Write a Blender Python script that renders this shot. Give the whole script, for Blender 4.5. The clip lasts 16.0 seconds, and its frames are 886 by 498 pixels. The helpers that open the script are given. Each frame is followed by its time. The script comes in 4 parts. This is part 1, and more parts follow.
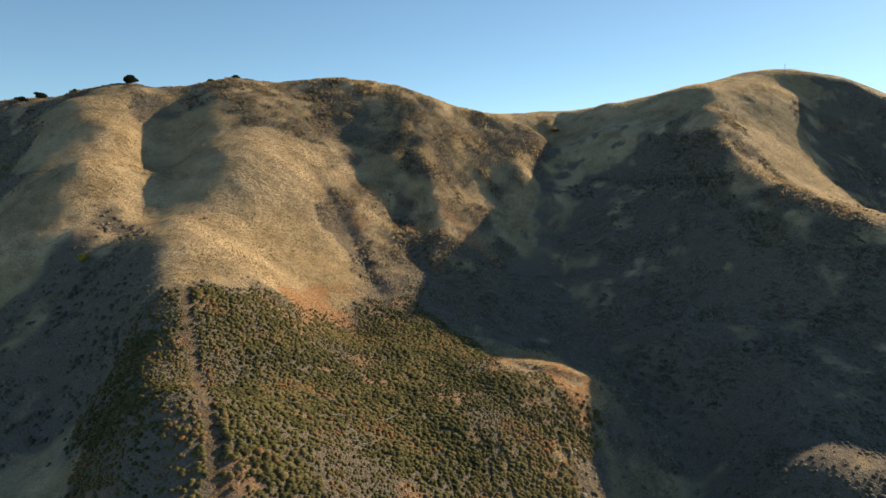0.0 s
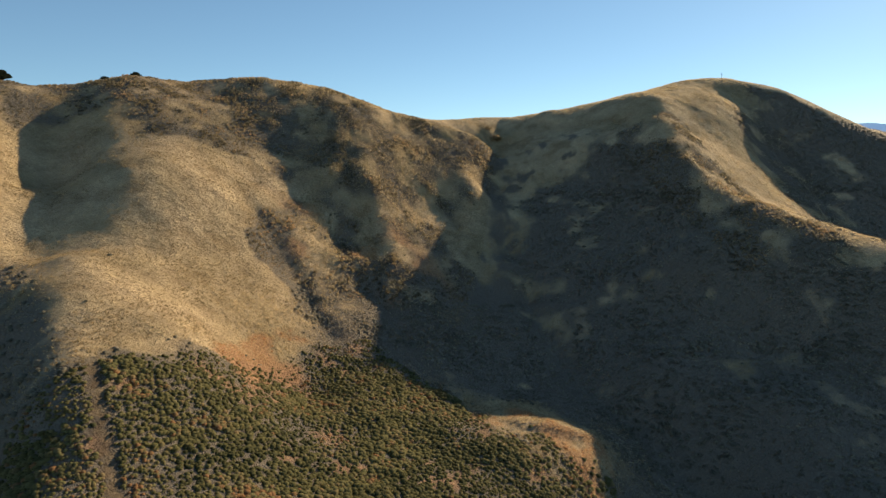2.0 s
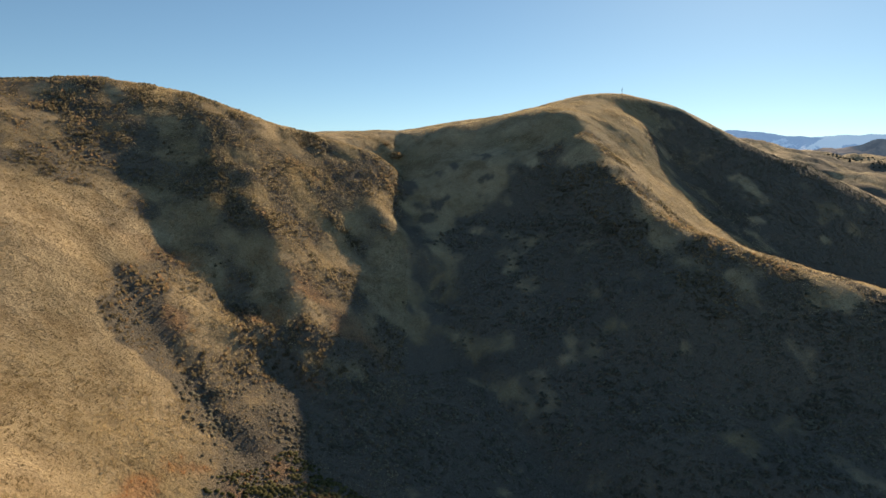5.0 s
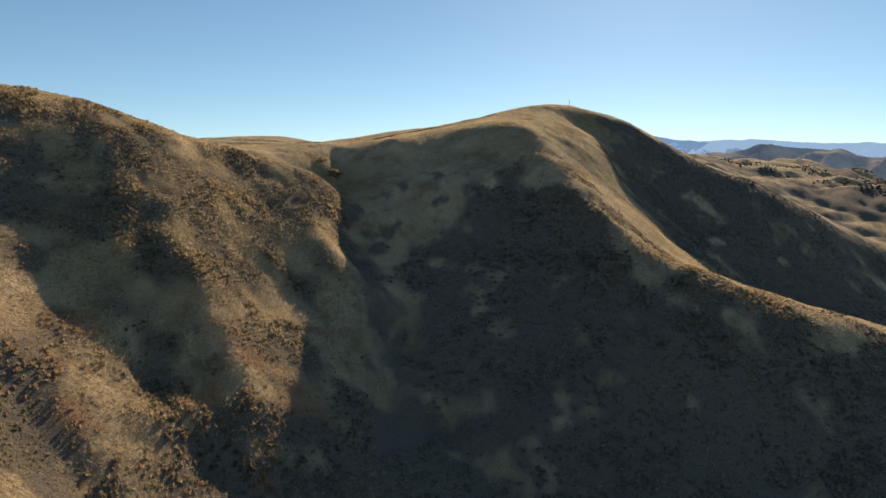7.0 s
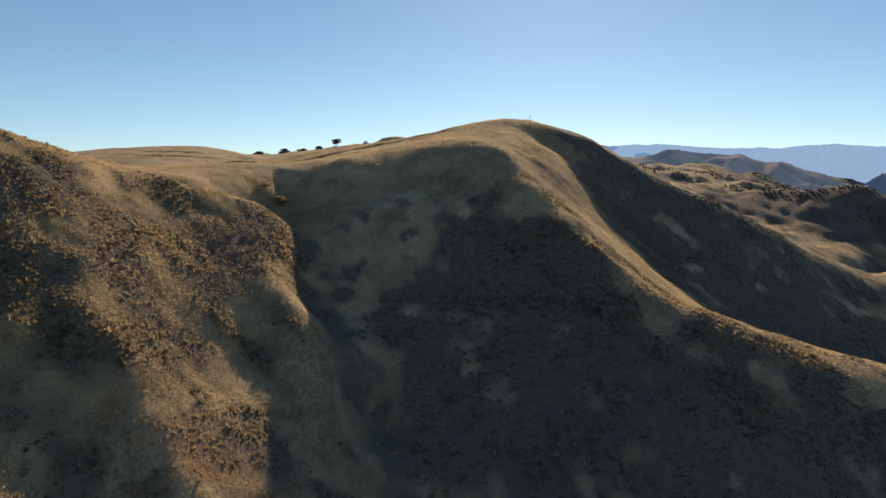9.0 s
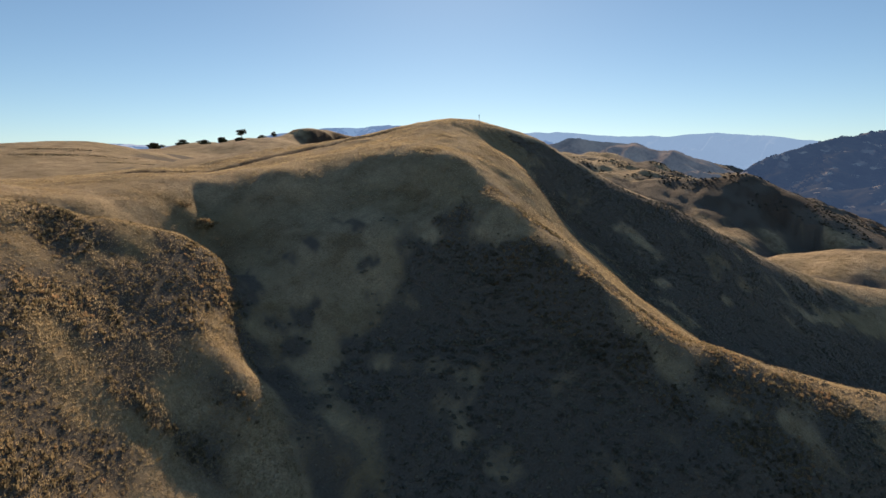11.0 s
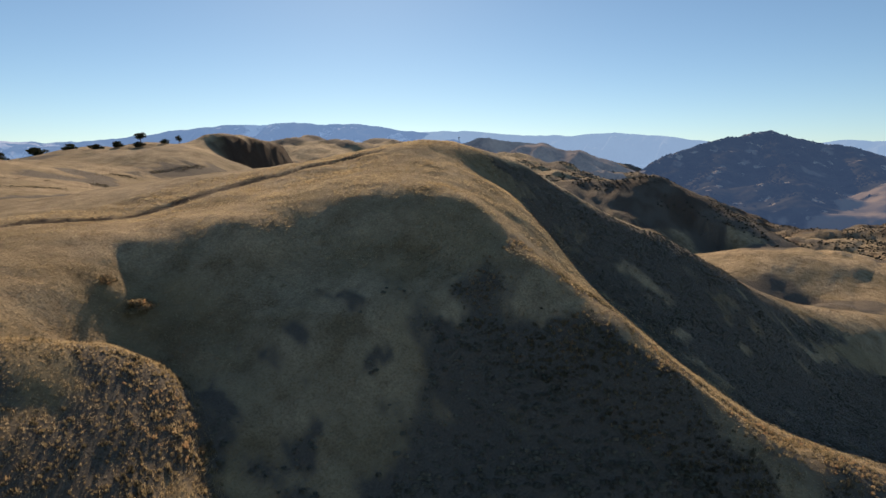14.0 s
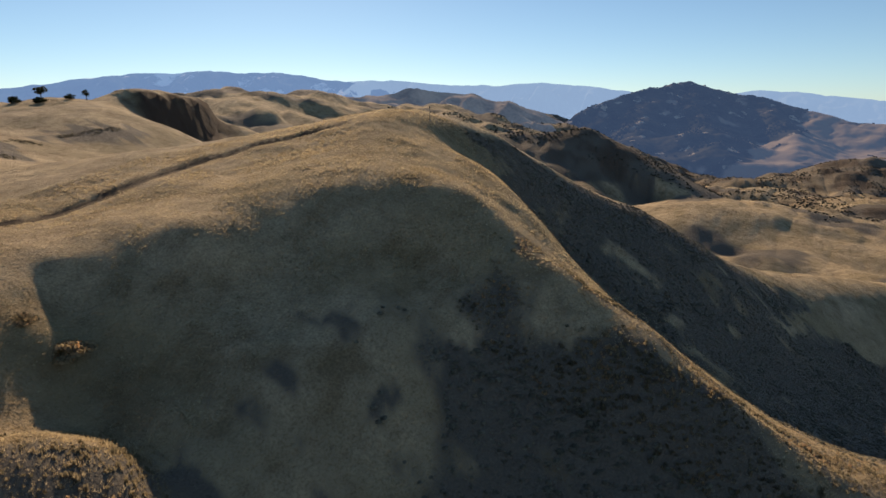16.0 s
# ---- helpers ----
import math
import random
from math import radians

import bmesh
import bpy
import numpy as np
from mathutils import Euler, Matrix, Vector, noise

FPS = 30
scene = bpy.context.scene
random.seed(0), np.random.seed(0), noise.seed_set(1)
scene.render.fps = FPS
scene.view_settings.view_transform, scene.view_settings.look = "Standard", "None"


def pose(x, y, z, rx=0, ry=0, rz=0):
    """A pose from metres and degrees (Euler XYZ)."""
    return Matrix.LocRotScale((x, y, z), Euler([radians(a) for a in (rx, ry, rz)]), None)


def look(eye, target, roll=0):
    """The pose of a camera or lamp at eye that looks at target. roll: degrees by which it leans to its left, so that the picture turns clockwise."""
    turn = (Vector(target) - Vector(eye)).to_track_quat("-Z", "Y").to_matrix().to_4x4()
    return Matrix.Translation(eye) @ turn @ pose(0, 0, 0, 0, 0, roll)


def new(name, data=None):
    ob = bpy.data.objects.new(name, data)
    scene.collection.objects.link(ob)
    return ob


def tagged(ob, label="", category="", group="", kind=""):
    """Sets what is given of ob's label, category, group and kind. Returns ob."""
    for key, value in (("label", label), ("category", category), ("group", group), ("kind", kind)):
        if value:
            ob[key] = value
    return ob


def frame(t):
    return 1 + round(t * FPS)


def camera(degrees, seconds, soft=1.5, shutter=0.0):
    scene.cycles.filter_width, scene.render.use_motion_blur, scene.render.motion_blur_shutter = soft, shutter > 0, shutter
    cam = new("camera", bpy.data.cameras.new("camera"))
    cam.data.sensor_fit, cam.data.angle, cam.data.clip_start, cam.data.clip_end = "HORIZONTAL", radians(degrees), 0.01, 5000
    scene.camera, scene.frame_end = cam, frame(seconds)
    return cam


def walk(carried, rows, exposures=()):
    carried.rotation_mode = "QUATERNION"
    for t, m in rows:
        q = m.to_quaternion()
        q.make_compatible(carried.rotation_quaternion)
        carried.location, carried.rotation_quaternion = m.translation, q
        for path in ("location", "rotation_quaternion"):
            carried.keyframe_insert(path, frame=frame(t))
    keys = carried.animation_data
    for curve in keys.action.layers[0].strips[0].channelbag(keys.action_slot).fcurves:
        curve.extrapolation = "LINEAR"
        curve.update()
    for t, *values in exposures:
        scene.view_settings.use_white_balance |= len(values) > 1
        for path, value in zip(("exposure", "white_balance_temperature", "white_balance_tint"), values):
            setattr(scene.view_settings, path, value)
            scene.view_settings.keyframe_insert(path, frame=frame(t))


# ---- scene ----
cam = camera(69.96, 16.0)
ROWS = [
    (0.0, -0.0, 0.0, 80.0, 0.066, -7.209, -0.506),
    (0.5, -3.79, 6.45, 81.36, -1.916, -7.255, -0.53),
    (1.0, -7.38, 13.18, 82.79, -4.146, -7.314, -0.54),
    (1.5, -10.82, 19.91, 84.17, -6.389, -7.37, -0.522),
    (2.0, -14.09, 26.86, 85.55, -8.693, -7.416, -0.503),
    (2.5, -16.98, 33.73, 86.87, -10.977, -7.434, -0.468),
    (3.0, -19.56, 40.94, 88.24, -13.376, -7.486, -0.416),
    (5.5, -26.74, 77.42, 95.14, -24.953, -7.431, -0.288),
    (6.0, -27.2, 85.01, 96.85, -27.311, -7.488, -0.213),
    (6.5, -27.35, 92.8, 98.4, -29.45, -7.453, -0.183),
    (7.0, -27.31, 100.36, 100.03, -31.036, -7.41, -0.121),
    (7.5, -27.02, 108.01, 101.68, -32.569, -7.338, -0.106),
    (8.0, -26.53, 115.54, 103.21, -34.248, -7.226, -0.164),
    (8.5, -26.06, 123.37, 104.98, -36.069, -7.186, -0.164),
    (9.0, -25.11, 130.83, 106.77, -38.492, -7.167, -0.192),
    (11.5, -16.65, 168.01, 115.3, -48.522, -8.548, -0.232),
    (12.0, -14.44, 174.91, 116.87, -49.58, -8.529, -0.184),
    (12.5, -12.11, 182.05, 118.51, -50.681, -8.541, -0.145),
    (13.0, -9.66, 189.26, 120.14, -51.813, -8.522, -0.123),
    (13.5, -7.11, 196.23, 121.8, -53.409, -8.49, -0.139),
    (14.0, -4.3, 203.25, 123.57, -55.634, -8.673, -0.164),
    (14.5, -1.27, 210.22, 125.3, -57.817, -9.726, -0.173),
    (15.0, 1.72, 216.29, 126.97, -59.537, -11.031, -0.142),
    (15.5, 4.29, 220.96, 128.24, -60.865, -12.247, -0.187),
    (16.0, 6.86, 225.43, 129.6, -62.217, -13.095, -0.203),
]
walk(cam, [(t, pose(x, y, z, 90 + pitch, 0, yaw) @ pose(0, 0, 0, 0, 0, roll)) for t, x, y, z, yaw, pitch, roll in ROWS],
     exposures=[(0.0, 0.68, 6100, 9), (3.0, 0.42, 6100, 9), (6.5, 0.31, 6100, 12), (9.0, 0.18, 6050, 16), (12.5, 0.08, 6050, 17), (16.0, 0.12, 6000, 17)])

# ---------------------------------------------------------------- light
SUN_AZ, SUN_EL = 48.5, 24.2          # degrees: from +y towards +x, above the horizon
world = bpy.data.worlds.new("sky")
scene.world = world
world.use_nodes = True
wt = world.node_tree
sky = wt.nodes.new("ShaderNodeTexSky")
sky.sky_type, sky.sun_disc = "NISHITA", False
sky.sun_elevation, sky.sun_rotation = radians(SUN_EL), radians(SUN_AZ)
sky.altitude, sky.air_density, sky.dust_density, sky.ozone_density = 1200, 0.75, 0.2, 1.0
tint = wt.nodes.new("ShaderNodeMix")
tint.data_type, tint.blend_type = "RGBA", "MULTIPLY"
tint.inputs[0].default_value, tint.inputs[7].default_value = 1.0, (0.925, 1.10, 1.075, 1)
haze = wt.nodes.new("ShaderNodeGamma")
haze.inputs[1].default_value = 0.82
wt.links.new(sky.outputs[0], haze.inputs[0])
wt.links.new(haze.outputs[0], tint.inputs[6])
wt.links.new(tint.outputs[2], wt.nodes["Background"].inputs[0])
wt.nodes["Background"].inputs[1].default_value = 0.103
sun = new("sun", bpy.data.lights.new("sun", "SUN"))
sun.data.energy, sun.data.angle, sun.data.color = 5.0, radians(0.55), (1.0, 0.745, 0.45)
sd = Vector((math.sin(radians(SUN_AZ)) * math.cos(radians(SUN_EL)), math.cos(radians(SUN_AZ)) * math.cos(radians(SUN_EL)), math.sin(radians(SUN_EL))))
sun.matrix_world = look(sd * 500, (0, 0, 0))

# ---------------------------------------------------------------- relief
# Crests, spurs and gullies of the hill, in metres: x, y, height.
CRESTS = [
    (-330, 190, 70), (-230, 222, 92), (-164, 240, 105.7), (-121, 251, 114.4), (-87, 275, 118.6), (-46, 290, 120), (-31, 297, 119.8), (-19, 301, 117), (-5, 305, 112.4),
    (9, 315, 109.1), (28, 330, 107.1), (60, 345, 109.6), (99, 328, 113.2), (130, 322, 120.1), (150, 316, 124.7), (165, 313, 124.6), (176, 309, 122.9), (190, 303, 119.1),
    (203, 293, 110.4), (216, 280, 100.6), (231, 265, 92.1), (250, 249, 78.9), (270, 232, 65.7), (290, 214, 53.2), (312, 200, 49), (345, 180, 44), (390, 150, 36),
]
SPINE = [
    (140, 299, 119), (124, 287, 115.5), (113, 277, 114), (109, 267, 106.4), (108, 258, 102.7), (106, 239, 92.8), (105, 228, 84), (103, 215, 79), (100, 204, 70),
    (97, 192, 64.6), (106, 181, 60.1), (128, 173, 61.4), (150, 167, 57.6), (172, 166, 54), (200, 150, 47.1),
]
SPINE_SIDES = [
    (105, 277, 109.4), (101, 267, 102.1), (100, 258, 98.8), (98, 239, 90.3), (97, 228, 84.7), (95, 215, 76.3), (92, 204, 67.9), (89, 192, 62.4), (99, 277, 102),
    (95, 267, 98.7), (94, 258, 93.6), (92, 239, 83.2), (91, 228, 78), (89, 215, 70.3), (86, 204, 64.3), (83, 192, 59.6), (121, 277, 112.1), (117, 267, 106),
    (116, 258, 99.4), (114, 239, 89.6), (113, 228, 82.3), (111, 215, 75), (108, 204, 74.1),
]
SPINE_EAST = [
    (165, 301, 115.7), (157, 287, 109.1), (152, 275, 100.9), (163, 276, 92.1), (160, 252, 77.6), (155, 238, 70.6), (176, 249, 75.2), (197, 235, 68.8), (216, 240, 78.5),
    (146, 222, 65.1), (165, 205, 51.5), (185, 185, 44.1), (215, 195, 39.6), (240, 180, 27.1), (265, 190, 31.7), (290, 170, 24.2), (320, 150, 18), (135, 200, 65),
]
BROW = [
    (62, 311, 103.4), (77, 307, 109.1), (88, 306, 109.7), (98, 301, 112.5), (106, 290, 114.1),
]
FACE = [
    (77, 258, 81.9), (78, 274, 95.1), (81, 274, 97.1), (63, 261, 81), (67, 282, 94.9), (73, 312, 107.8), (78, 186, 50.1), (93, 164, 40.4), (70, 215, 60.3),
    (80, 235, 72.9), (62, 240, 70), (60, 165, 36.6), (80, 145, 34.4), (66, 113, 21.5), (77, 116, 22.7), (100, 120, 23.9), (130, 140, 36.2), (120, 95, 18.3),
]
DRAW = [
    (62, 318, 106.7), (52, 302, 97.2), (49, 287, 88.6), (44, 270, 83.6), (41, 257, 77.4), (38, 245, 73.7), (39, 232, 61.1), (42, 222, 57.9), (38, 212, 49.1),
    (39, 195, 41.1), (41, 175, 33.7), (50, 155, 26.6), (57, 135, 19.9), (52, 110, 12), (45, 80, 3), (40, 40, -6.1), (60, -20, -14),
]
BOWL = [
    (-89, 238, 98.2), (-66, 279, 113), (-36, 272, 107.5), (-24, 256, 92.2), (-5, 247, 84.4), (-15, 255, 94.1), (0, 261, 95.7), (22, 267, 91.6), (12, 267, 94.4),
    (18, 255, 85.1), (-7, 280, 110.5), (-23, 244, 84.7), (-15, 241, 85.3), (-29, 223, 71.1), (-13, 231, 73.5), (-14, 219, 62.6), (-10, 211, 60.6), (-29, 203, 61.2),
    (-9, 203, 52.1), (-37, 190, 59.6), (-7, 188, 45.6), (9, 244, 76.6), (7, 228, 66.5), (12, 224, 63.7), (26, 250, 77.8), (10, 200, 47.3), (20, 178, 37.4),
]
NOSE = [
    (41, 275, 90.5), (49, 290, 89.7), (42, 309, 104), (25, 290, 101.4), (10, 295, 106), (34, 262, 85.4), (35, 255, 82.4), (45, 282, 92.1),
]
WEST = [
    (-128, 240, 109.3), (-127, 214, 89.6), (-118, 190, 77.2), (-106, 166, 66.2), (-98, 150, 55.8), (-111, 215, 94.8), (-104, 184, 82.9), (-99, 228, 89.7), (-97, 216, 82.6),
    (-90, 196, 77.9), (-84, 177, 67.1), (-69, 203, 84.6), (-64, 188, 71), (-59, 165, 63.6), (-128, 271, 107.3), (-115, 140, 44.5), (-150, 190, 76.6), (-150, 160, 63.1),
    (-190, 190, 78.3), (-200, 130, 48.1), (-90, 120, 36.8), (-105, 95, 23.9), (-130, 100, 30.4), (-160, 60, 18), (-260, 100, 35),
]
KNOLL = [
    (-47, 148, 57.7), (-57, 140, 56.7), (-53, 126, 53.6), (-43, 105, 42.2), (-49, 101, 43.3), (-40, 94, 44.4), (-59, 121, 49.6), (-67, 117, 39.8), (-31, 126, 43),
    (-25, 155, 39.5), (-14, 155, 39.4), (-12, 144, 38.4), (0, 134, 32.9), (-14, 109, 34.3), (7, 118, 30.8), (16, 152, 33.8), (18, 131, 31.4), (36, 140, 29.5),
    (28, 125, 23.7), (40, 138, 24.9), (-30, 70, 30.9), (-20, 40, 17.6), (-60, 80, 25), (10, 80, 13.2), (-10, 0, 6), (-70, 20, 4), (44, 126, 15.5),
]
BEYOND = [
    (-60, 360, 113), (-150, 340, 108), (-40, 450, 100), (-260, 300, 90), (89, 385, 112.7), (106, 378, 116), (123, 368, 118), (140, 355, 120.4), (66, 342, 108.8),
    (84, 347, 111.2), (100, 350, 114), (116, 350, 116.9), (40, 420, 104), (60, 520, 115), (119, 511, 112), (160, 420, 104), (190, 380, 108), (230, 330, 96),
]
OUTSKIRTS = [
    (290, 300, 70), (340, 260, 46), (320, 360, 70), (300, 450, 78), (400, 300, 30), (420, 220, 22), (-100, 520, 96), (250, 100, 6), (330, 90, 2),
    (180, 70, 10), (120, 0, -6), (0, -80, -12), (-150, -40, -5), (-300, -20, 5), (250, -20, -4), (420, 60, 6), (420, 450, 60), (-330, 420, 80),
]
HOLLOWS = [
    (-90, 156, 65.1), (-114, 186, 75.7), (-42, 78, 31.8), (-76, 214, 85.7), (-96, 236, 94.7), (-84, 232, 93.8), (102, 228, 88.7), (78, 300, 101.8),
]


def thin_plate(points, stiff):
    """Height over the plan as a thin plate laid over the lines."""
    p = np.array(points, float)
    xy, z, n = p[:, :2] / 100.0, p[:, 2], len(p)
    d2 = ((xy[:, None] - xy[None]) ** 2).sum(-1)
    k = 0.5 * d2 * np.log(d2 + 1e-9) + np.eye(n) * stiff
    q = np.hstack([np.ones((n, 1)), xy])
    a = np.vstack([np.hstack([k, q]), np.hstack([q.T, np.zeros((3, 3))])])
    w = np.linalg.solve(a, np.concatenate([z, np.zeros(3)]))

    def at(x, y):
        x, y = np.asarray(x, float) / 100.0, np.asarray(y, float) / 100.0
        h = w[n] + w[n + 1] * x + w[n + 2] * y
        for (cx, cy), wi in zip(xy, w[:n]):
            r = (x - cx) ** 2 + (y - cy) ** 2
            h = h + wi * 0.5 * r * np.log(r + 1e-9)
        return h
    return at


def hash2(i, j, seed):
    n = (i.astype(np.int64) * 374761393 + j.astype(np.int64) * 668265263 + seed * 974634777) & 0xFFFFFFFF
    n = ((n ^ (n >> 13)) * 1274126177) & 0xFFFFFFFF
    return ((n ^ (n >> 16)) & 0xFFFF) / 65535.0


def vnoise(x, y, seed=0):
    """Smooth value noise, -1 to 1, one cell a unit."""
    i, j = np.floor(x), np.floor(y)
    u, v = x - i, y - j
    u, v = u * u * u * (u * (u * 6 - 15) + 10), v * v * v * (v * (v * 6 - 15) + 10)
    a, b, c, d = hash2(i, j, seed), hash2(i + 1, j, seed), hash2(i, j + 1, seed), hash2(i + 1, j + 1, seed)
    return 2 * ((a * (1 - u) + b * u) * (1 - v) + (c * (1 - u) + d * u) * v) - 1


def fbm(x, y, seed=0, octaves=4, gain=0.5):
    s, amp = 0.0, 1.0
    for o in range(octaves):
        s = s + amp * vnoise(x * 2 ** o + 17.3 * o, y * 2 ** o - 9.1 * o, seed + o)
        amp *= gain
    return s


def ridged(x, y, seed=0, octaves=4, gain=0.5):
    s, amp = 0.0, 1.0
    for o in range(octaves):
        s = s + amp * (1 - 2 * np.abs(vnoise(x * 2 ** o + 5.7 * o, y * 2 ** o + 3.3 * o, seed + o)))
        amp *= gain
    return s


def smooth(a, b, x):
    t = np.clip((x - a) / (b - a), 0, 1)
    return t * t * (3 - 2 * t)


# Hills and valleys far off.
FAR_HILLS = [
    (51, 560, 119), (124, 590, 122), (149, 545, 114), (207, 606, 117), (232, 615, 124), (272, 614, 129), (279, 584, 121), (300, 554, 105),
    (213, 557, 110), (362, 828, 131), (359, 888, 130), (336, 679, 133), (381, 694, 128), (428, 708, 122), (344, 621, 104), (383, 640, 97),
    (958, 1112, 132), (1260, 1221, 142), (1410, 1185, 128), (2043, 1296, 105), (726, 921, 100), (936, 985, 110),
]
FAR_MIDDLE = [
    (1162, 1017, 105), (1701, 1064, 80), (1463, 812, 63), (2492, 989, 40), (3065, 1168, 40), (2789, 1349, 50), (2194, 936, 20), (500, 800, 95),
    (600, 700, 60), (450, 560, 70), (100, 750, 104), (190, 740, 108), (270, 740, 116), (0, 700, 98), (0, 900, 85), (200, 950, 100),
    (600, 1200, 100), (800, 1450, 90), (1000, 1500, 95), (1400, 1500, 90), (500, 1000, 95), (2200, 1500, 70),
]
FAR_VALLEY = [
    (1452, 628, 35), (1380, 640, 20), (1480, 560, 15), (1380, 480, -45), (1254, 307, -46), (1290, 515, -52), (1002, 400, -36), (1055, 292, -30), (1106, 199, -46), (1147, 75, -73), (956, 267, -63), (905, 168, -62), (700, 350, -30), (502, 155, 0), (2206, 188, -74),
    (2000, 54, -94), (1693, 11, -106), (2804, 95, -40), (3186, -138, -20), (1700, 400, -70), (2100, 500, -60), (700, 50, -40), (1000, -200, -80), (820, 214, -68), (927, 237, -45), (1000, 330, -32),
]
FAR_ROUND = [
    (3933, 989, 0), (3497, 1108, -10), (4007, 189, -60), (3799, -14, -60), (3286, 591, -110), (2596, 466, -100), (3006, 290, -110), (4400, 700, -60), (1700, 2000, 70), (800, 2200, 60), (0, 1500, 70), (-800, 1200, 60), (0, 3000, 40),
    (-1500, 0, 20), (-400, -1500, -60), (1500, -1000, -100), (3000, -800, -100), (4500, 2500, 60), (4500, -900, -120), (2500, 4000, 40), (-3000, 3000, 100), (-4000, -3000, -50), (3500, -4000, -100), (-4500, 0, 30), (0, -4500, -100), (200, 300, 60), (0, 100, 20), (350, 100, 5),
]
# Narrow flanks that rise to the east, between a gully and the next rib: width, rise and the line down the slope.
FLANKS = [
    (11, 4.12, [(-142, 236), (-140, 214), (-131, 186), (-120, 160), (-110, 140)]),
    (9, 1.77, [(-93, 262), (-95, 240), (-91, 222), (-85, 202)]),
    (9, 2.91, [(-82, 176), (-74, 150), (-69, 130), (-64, 114), (-57, 98), (-50, 82), (-41, 55)]),
]
RIBS = [
    (5.5, 2.4, [(55, 298), (45, 293), (36, 290), (27, 289.5), (17, 290), (4, 293)]),
    (5, 0.22, [(-44, 265), (-44, 245), (-41, 218), (-36, 208), (-29, 197), (-22, 186), (-15, 175)]),
    (4.2, 1.32, [(-10, 255), (-9, 239), (-7, 226), (-4, 217), (-2, 206)]),
    (3, 0.11, [(10, 248), (9, 236), (5, 221)]),
]
# Gullies and worn tracks: width, depth and the line.
RUTS = [
    (3.2, 1.5, [(-42, 218), (-36, 208), (-29, 197), (-22, 186), (-15, 175)]),
    (2.8, 1.2, [(-18, 224), (-13, 212), (-9, 204), (-4, 192), (2, 180)]),
    (4.0, 2.2, [(62, 318), (52, 301), (48, 287), (44, 270), (38, 257), (36, 245), (39, 232), (42, 222), (38, 212), (39, 195), (41, 175), (50, 155), (57, 135), (52, 110), (45, 80)]),
    (1.1, 0.6, [(-53, 128), (-48, 116), (-43, 106), (-37, 94), (-33, 86), (-26, 70)]),
    (1.7, 0.35, [(50, 348), (65, 343), (73, 342.5), (86, 344), (100, 345), (114, 344.5), (126, 340), (134, 333), (143, 326)]),
    (3.0, 1.6, [(170, 292), (172, 270), (168, 250), (160, 232), (163, 212), (175, 192), (190, 170)]),
]
# Walls of rock and earth that break the slope: width, drop and the line, the low side to the right of its way.
BREAKS = [
    (2.4, 0.5, [(10, 263), (20, 267), (34, 273), (44, 280), (50, 290)]),
    (2.2, 1.2, [(14, 149), (24, 144), (36, 142), (41, 136)]),
    (1.5, 0.5, [(50, 350), (65, 345), (73, 344.5), (86, 346), (100, 347), (114, 346.5), (126, 342), (134, 335), (143, 328)]),
]

# Sharp ridges far off: fall of the flanks and the crest line.
FAR_RIDGES = [
    (0.62, [(1400, 760, 60), (1430, 690, 66), (1450, 621, 75), (1494, 546, 36), (1528, 488, 9), (1562, 428, -23), (1597, 367, -63), (1633, 306, -104), (1680, 220, -130)]),
    (0.5, [(1450, 622, 78), (1400, 650, 50), (1340, 660, 18), (1280, 665, -10)]),
]
FAR_BREAKS = [(10, 30, [(318, 648), (345, 652), (375, 664), (405, 676), (440, 694), (470, 716)])]


def along(x, y, line):
    """Distance from a line, the side (left of its way: plus) and how far in from its ends."""
    best = np.full(x.shape, 1e9)
    side, inner = np.zeros(x.shape), np.zeros(x.shape)
    run, total = 0.0, sum(math.dist(a, b) for a, b in zip(line, line[1:]))
    for (ax, ay), (bx, by) in zip(line, line[1:]):
        dx, dy = bx - ax, by - ay
        seg = math.hypot(dx, dy)
        s = np.clip(((x - ax) * dx + (y - ay) * dy) / seg ** 2, 0, 1)
        px, py = x - ax - s * dx, y - ay - s * dy
        d = np.hypot(px, py)
        k = d < best
        best = np.where(k, d, best)
        side = np.where(k, np.sign(dx * py - dy * px), side)
        inner = np.where(k, np.minimum(run + s * seg, total - run - s * seg), inner)
        run += seg
    return best, side, inner


def crest_of(x, y, line):
    """Distance from a crest line and its height there."""
    best, z = np.full(x.shape, 1e9), np.zeros(x.shape)
    for (ax, ay, az), (bx, by, bz) in zip(line, line[1:]):
        dx, dy = bx - ax, by - ay
        s = np.clip(((x - ax) * dx + (y - ay) * dy) / (dx * dx + dy * dy), 0, 1)
        d = np.hypot(x - ax - s * dx, y - ay - s * dy)
        z = np.where(d < best, az + s * (bz - az), z)
        best = np.minimum(best, d)
    return best, z


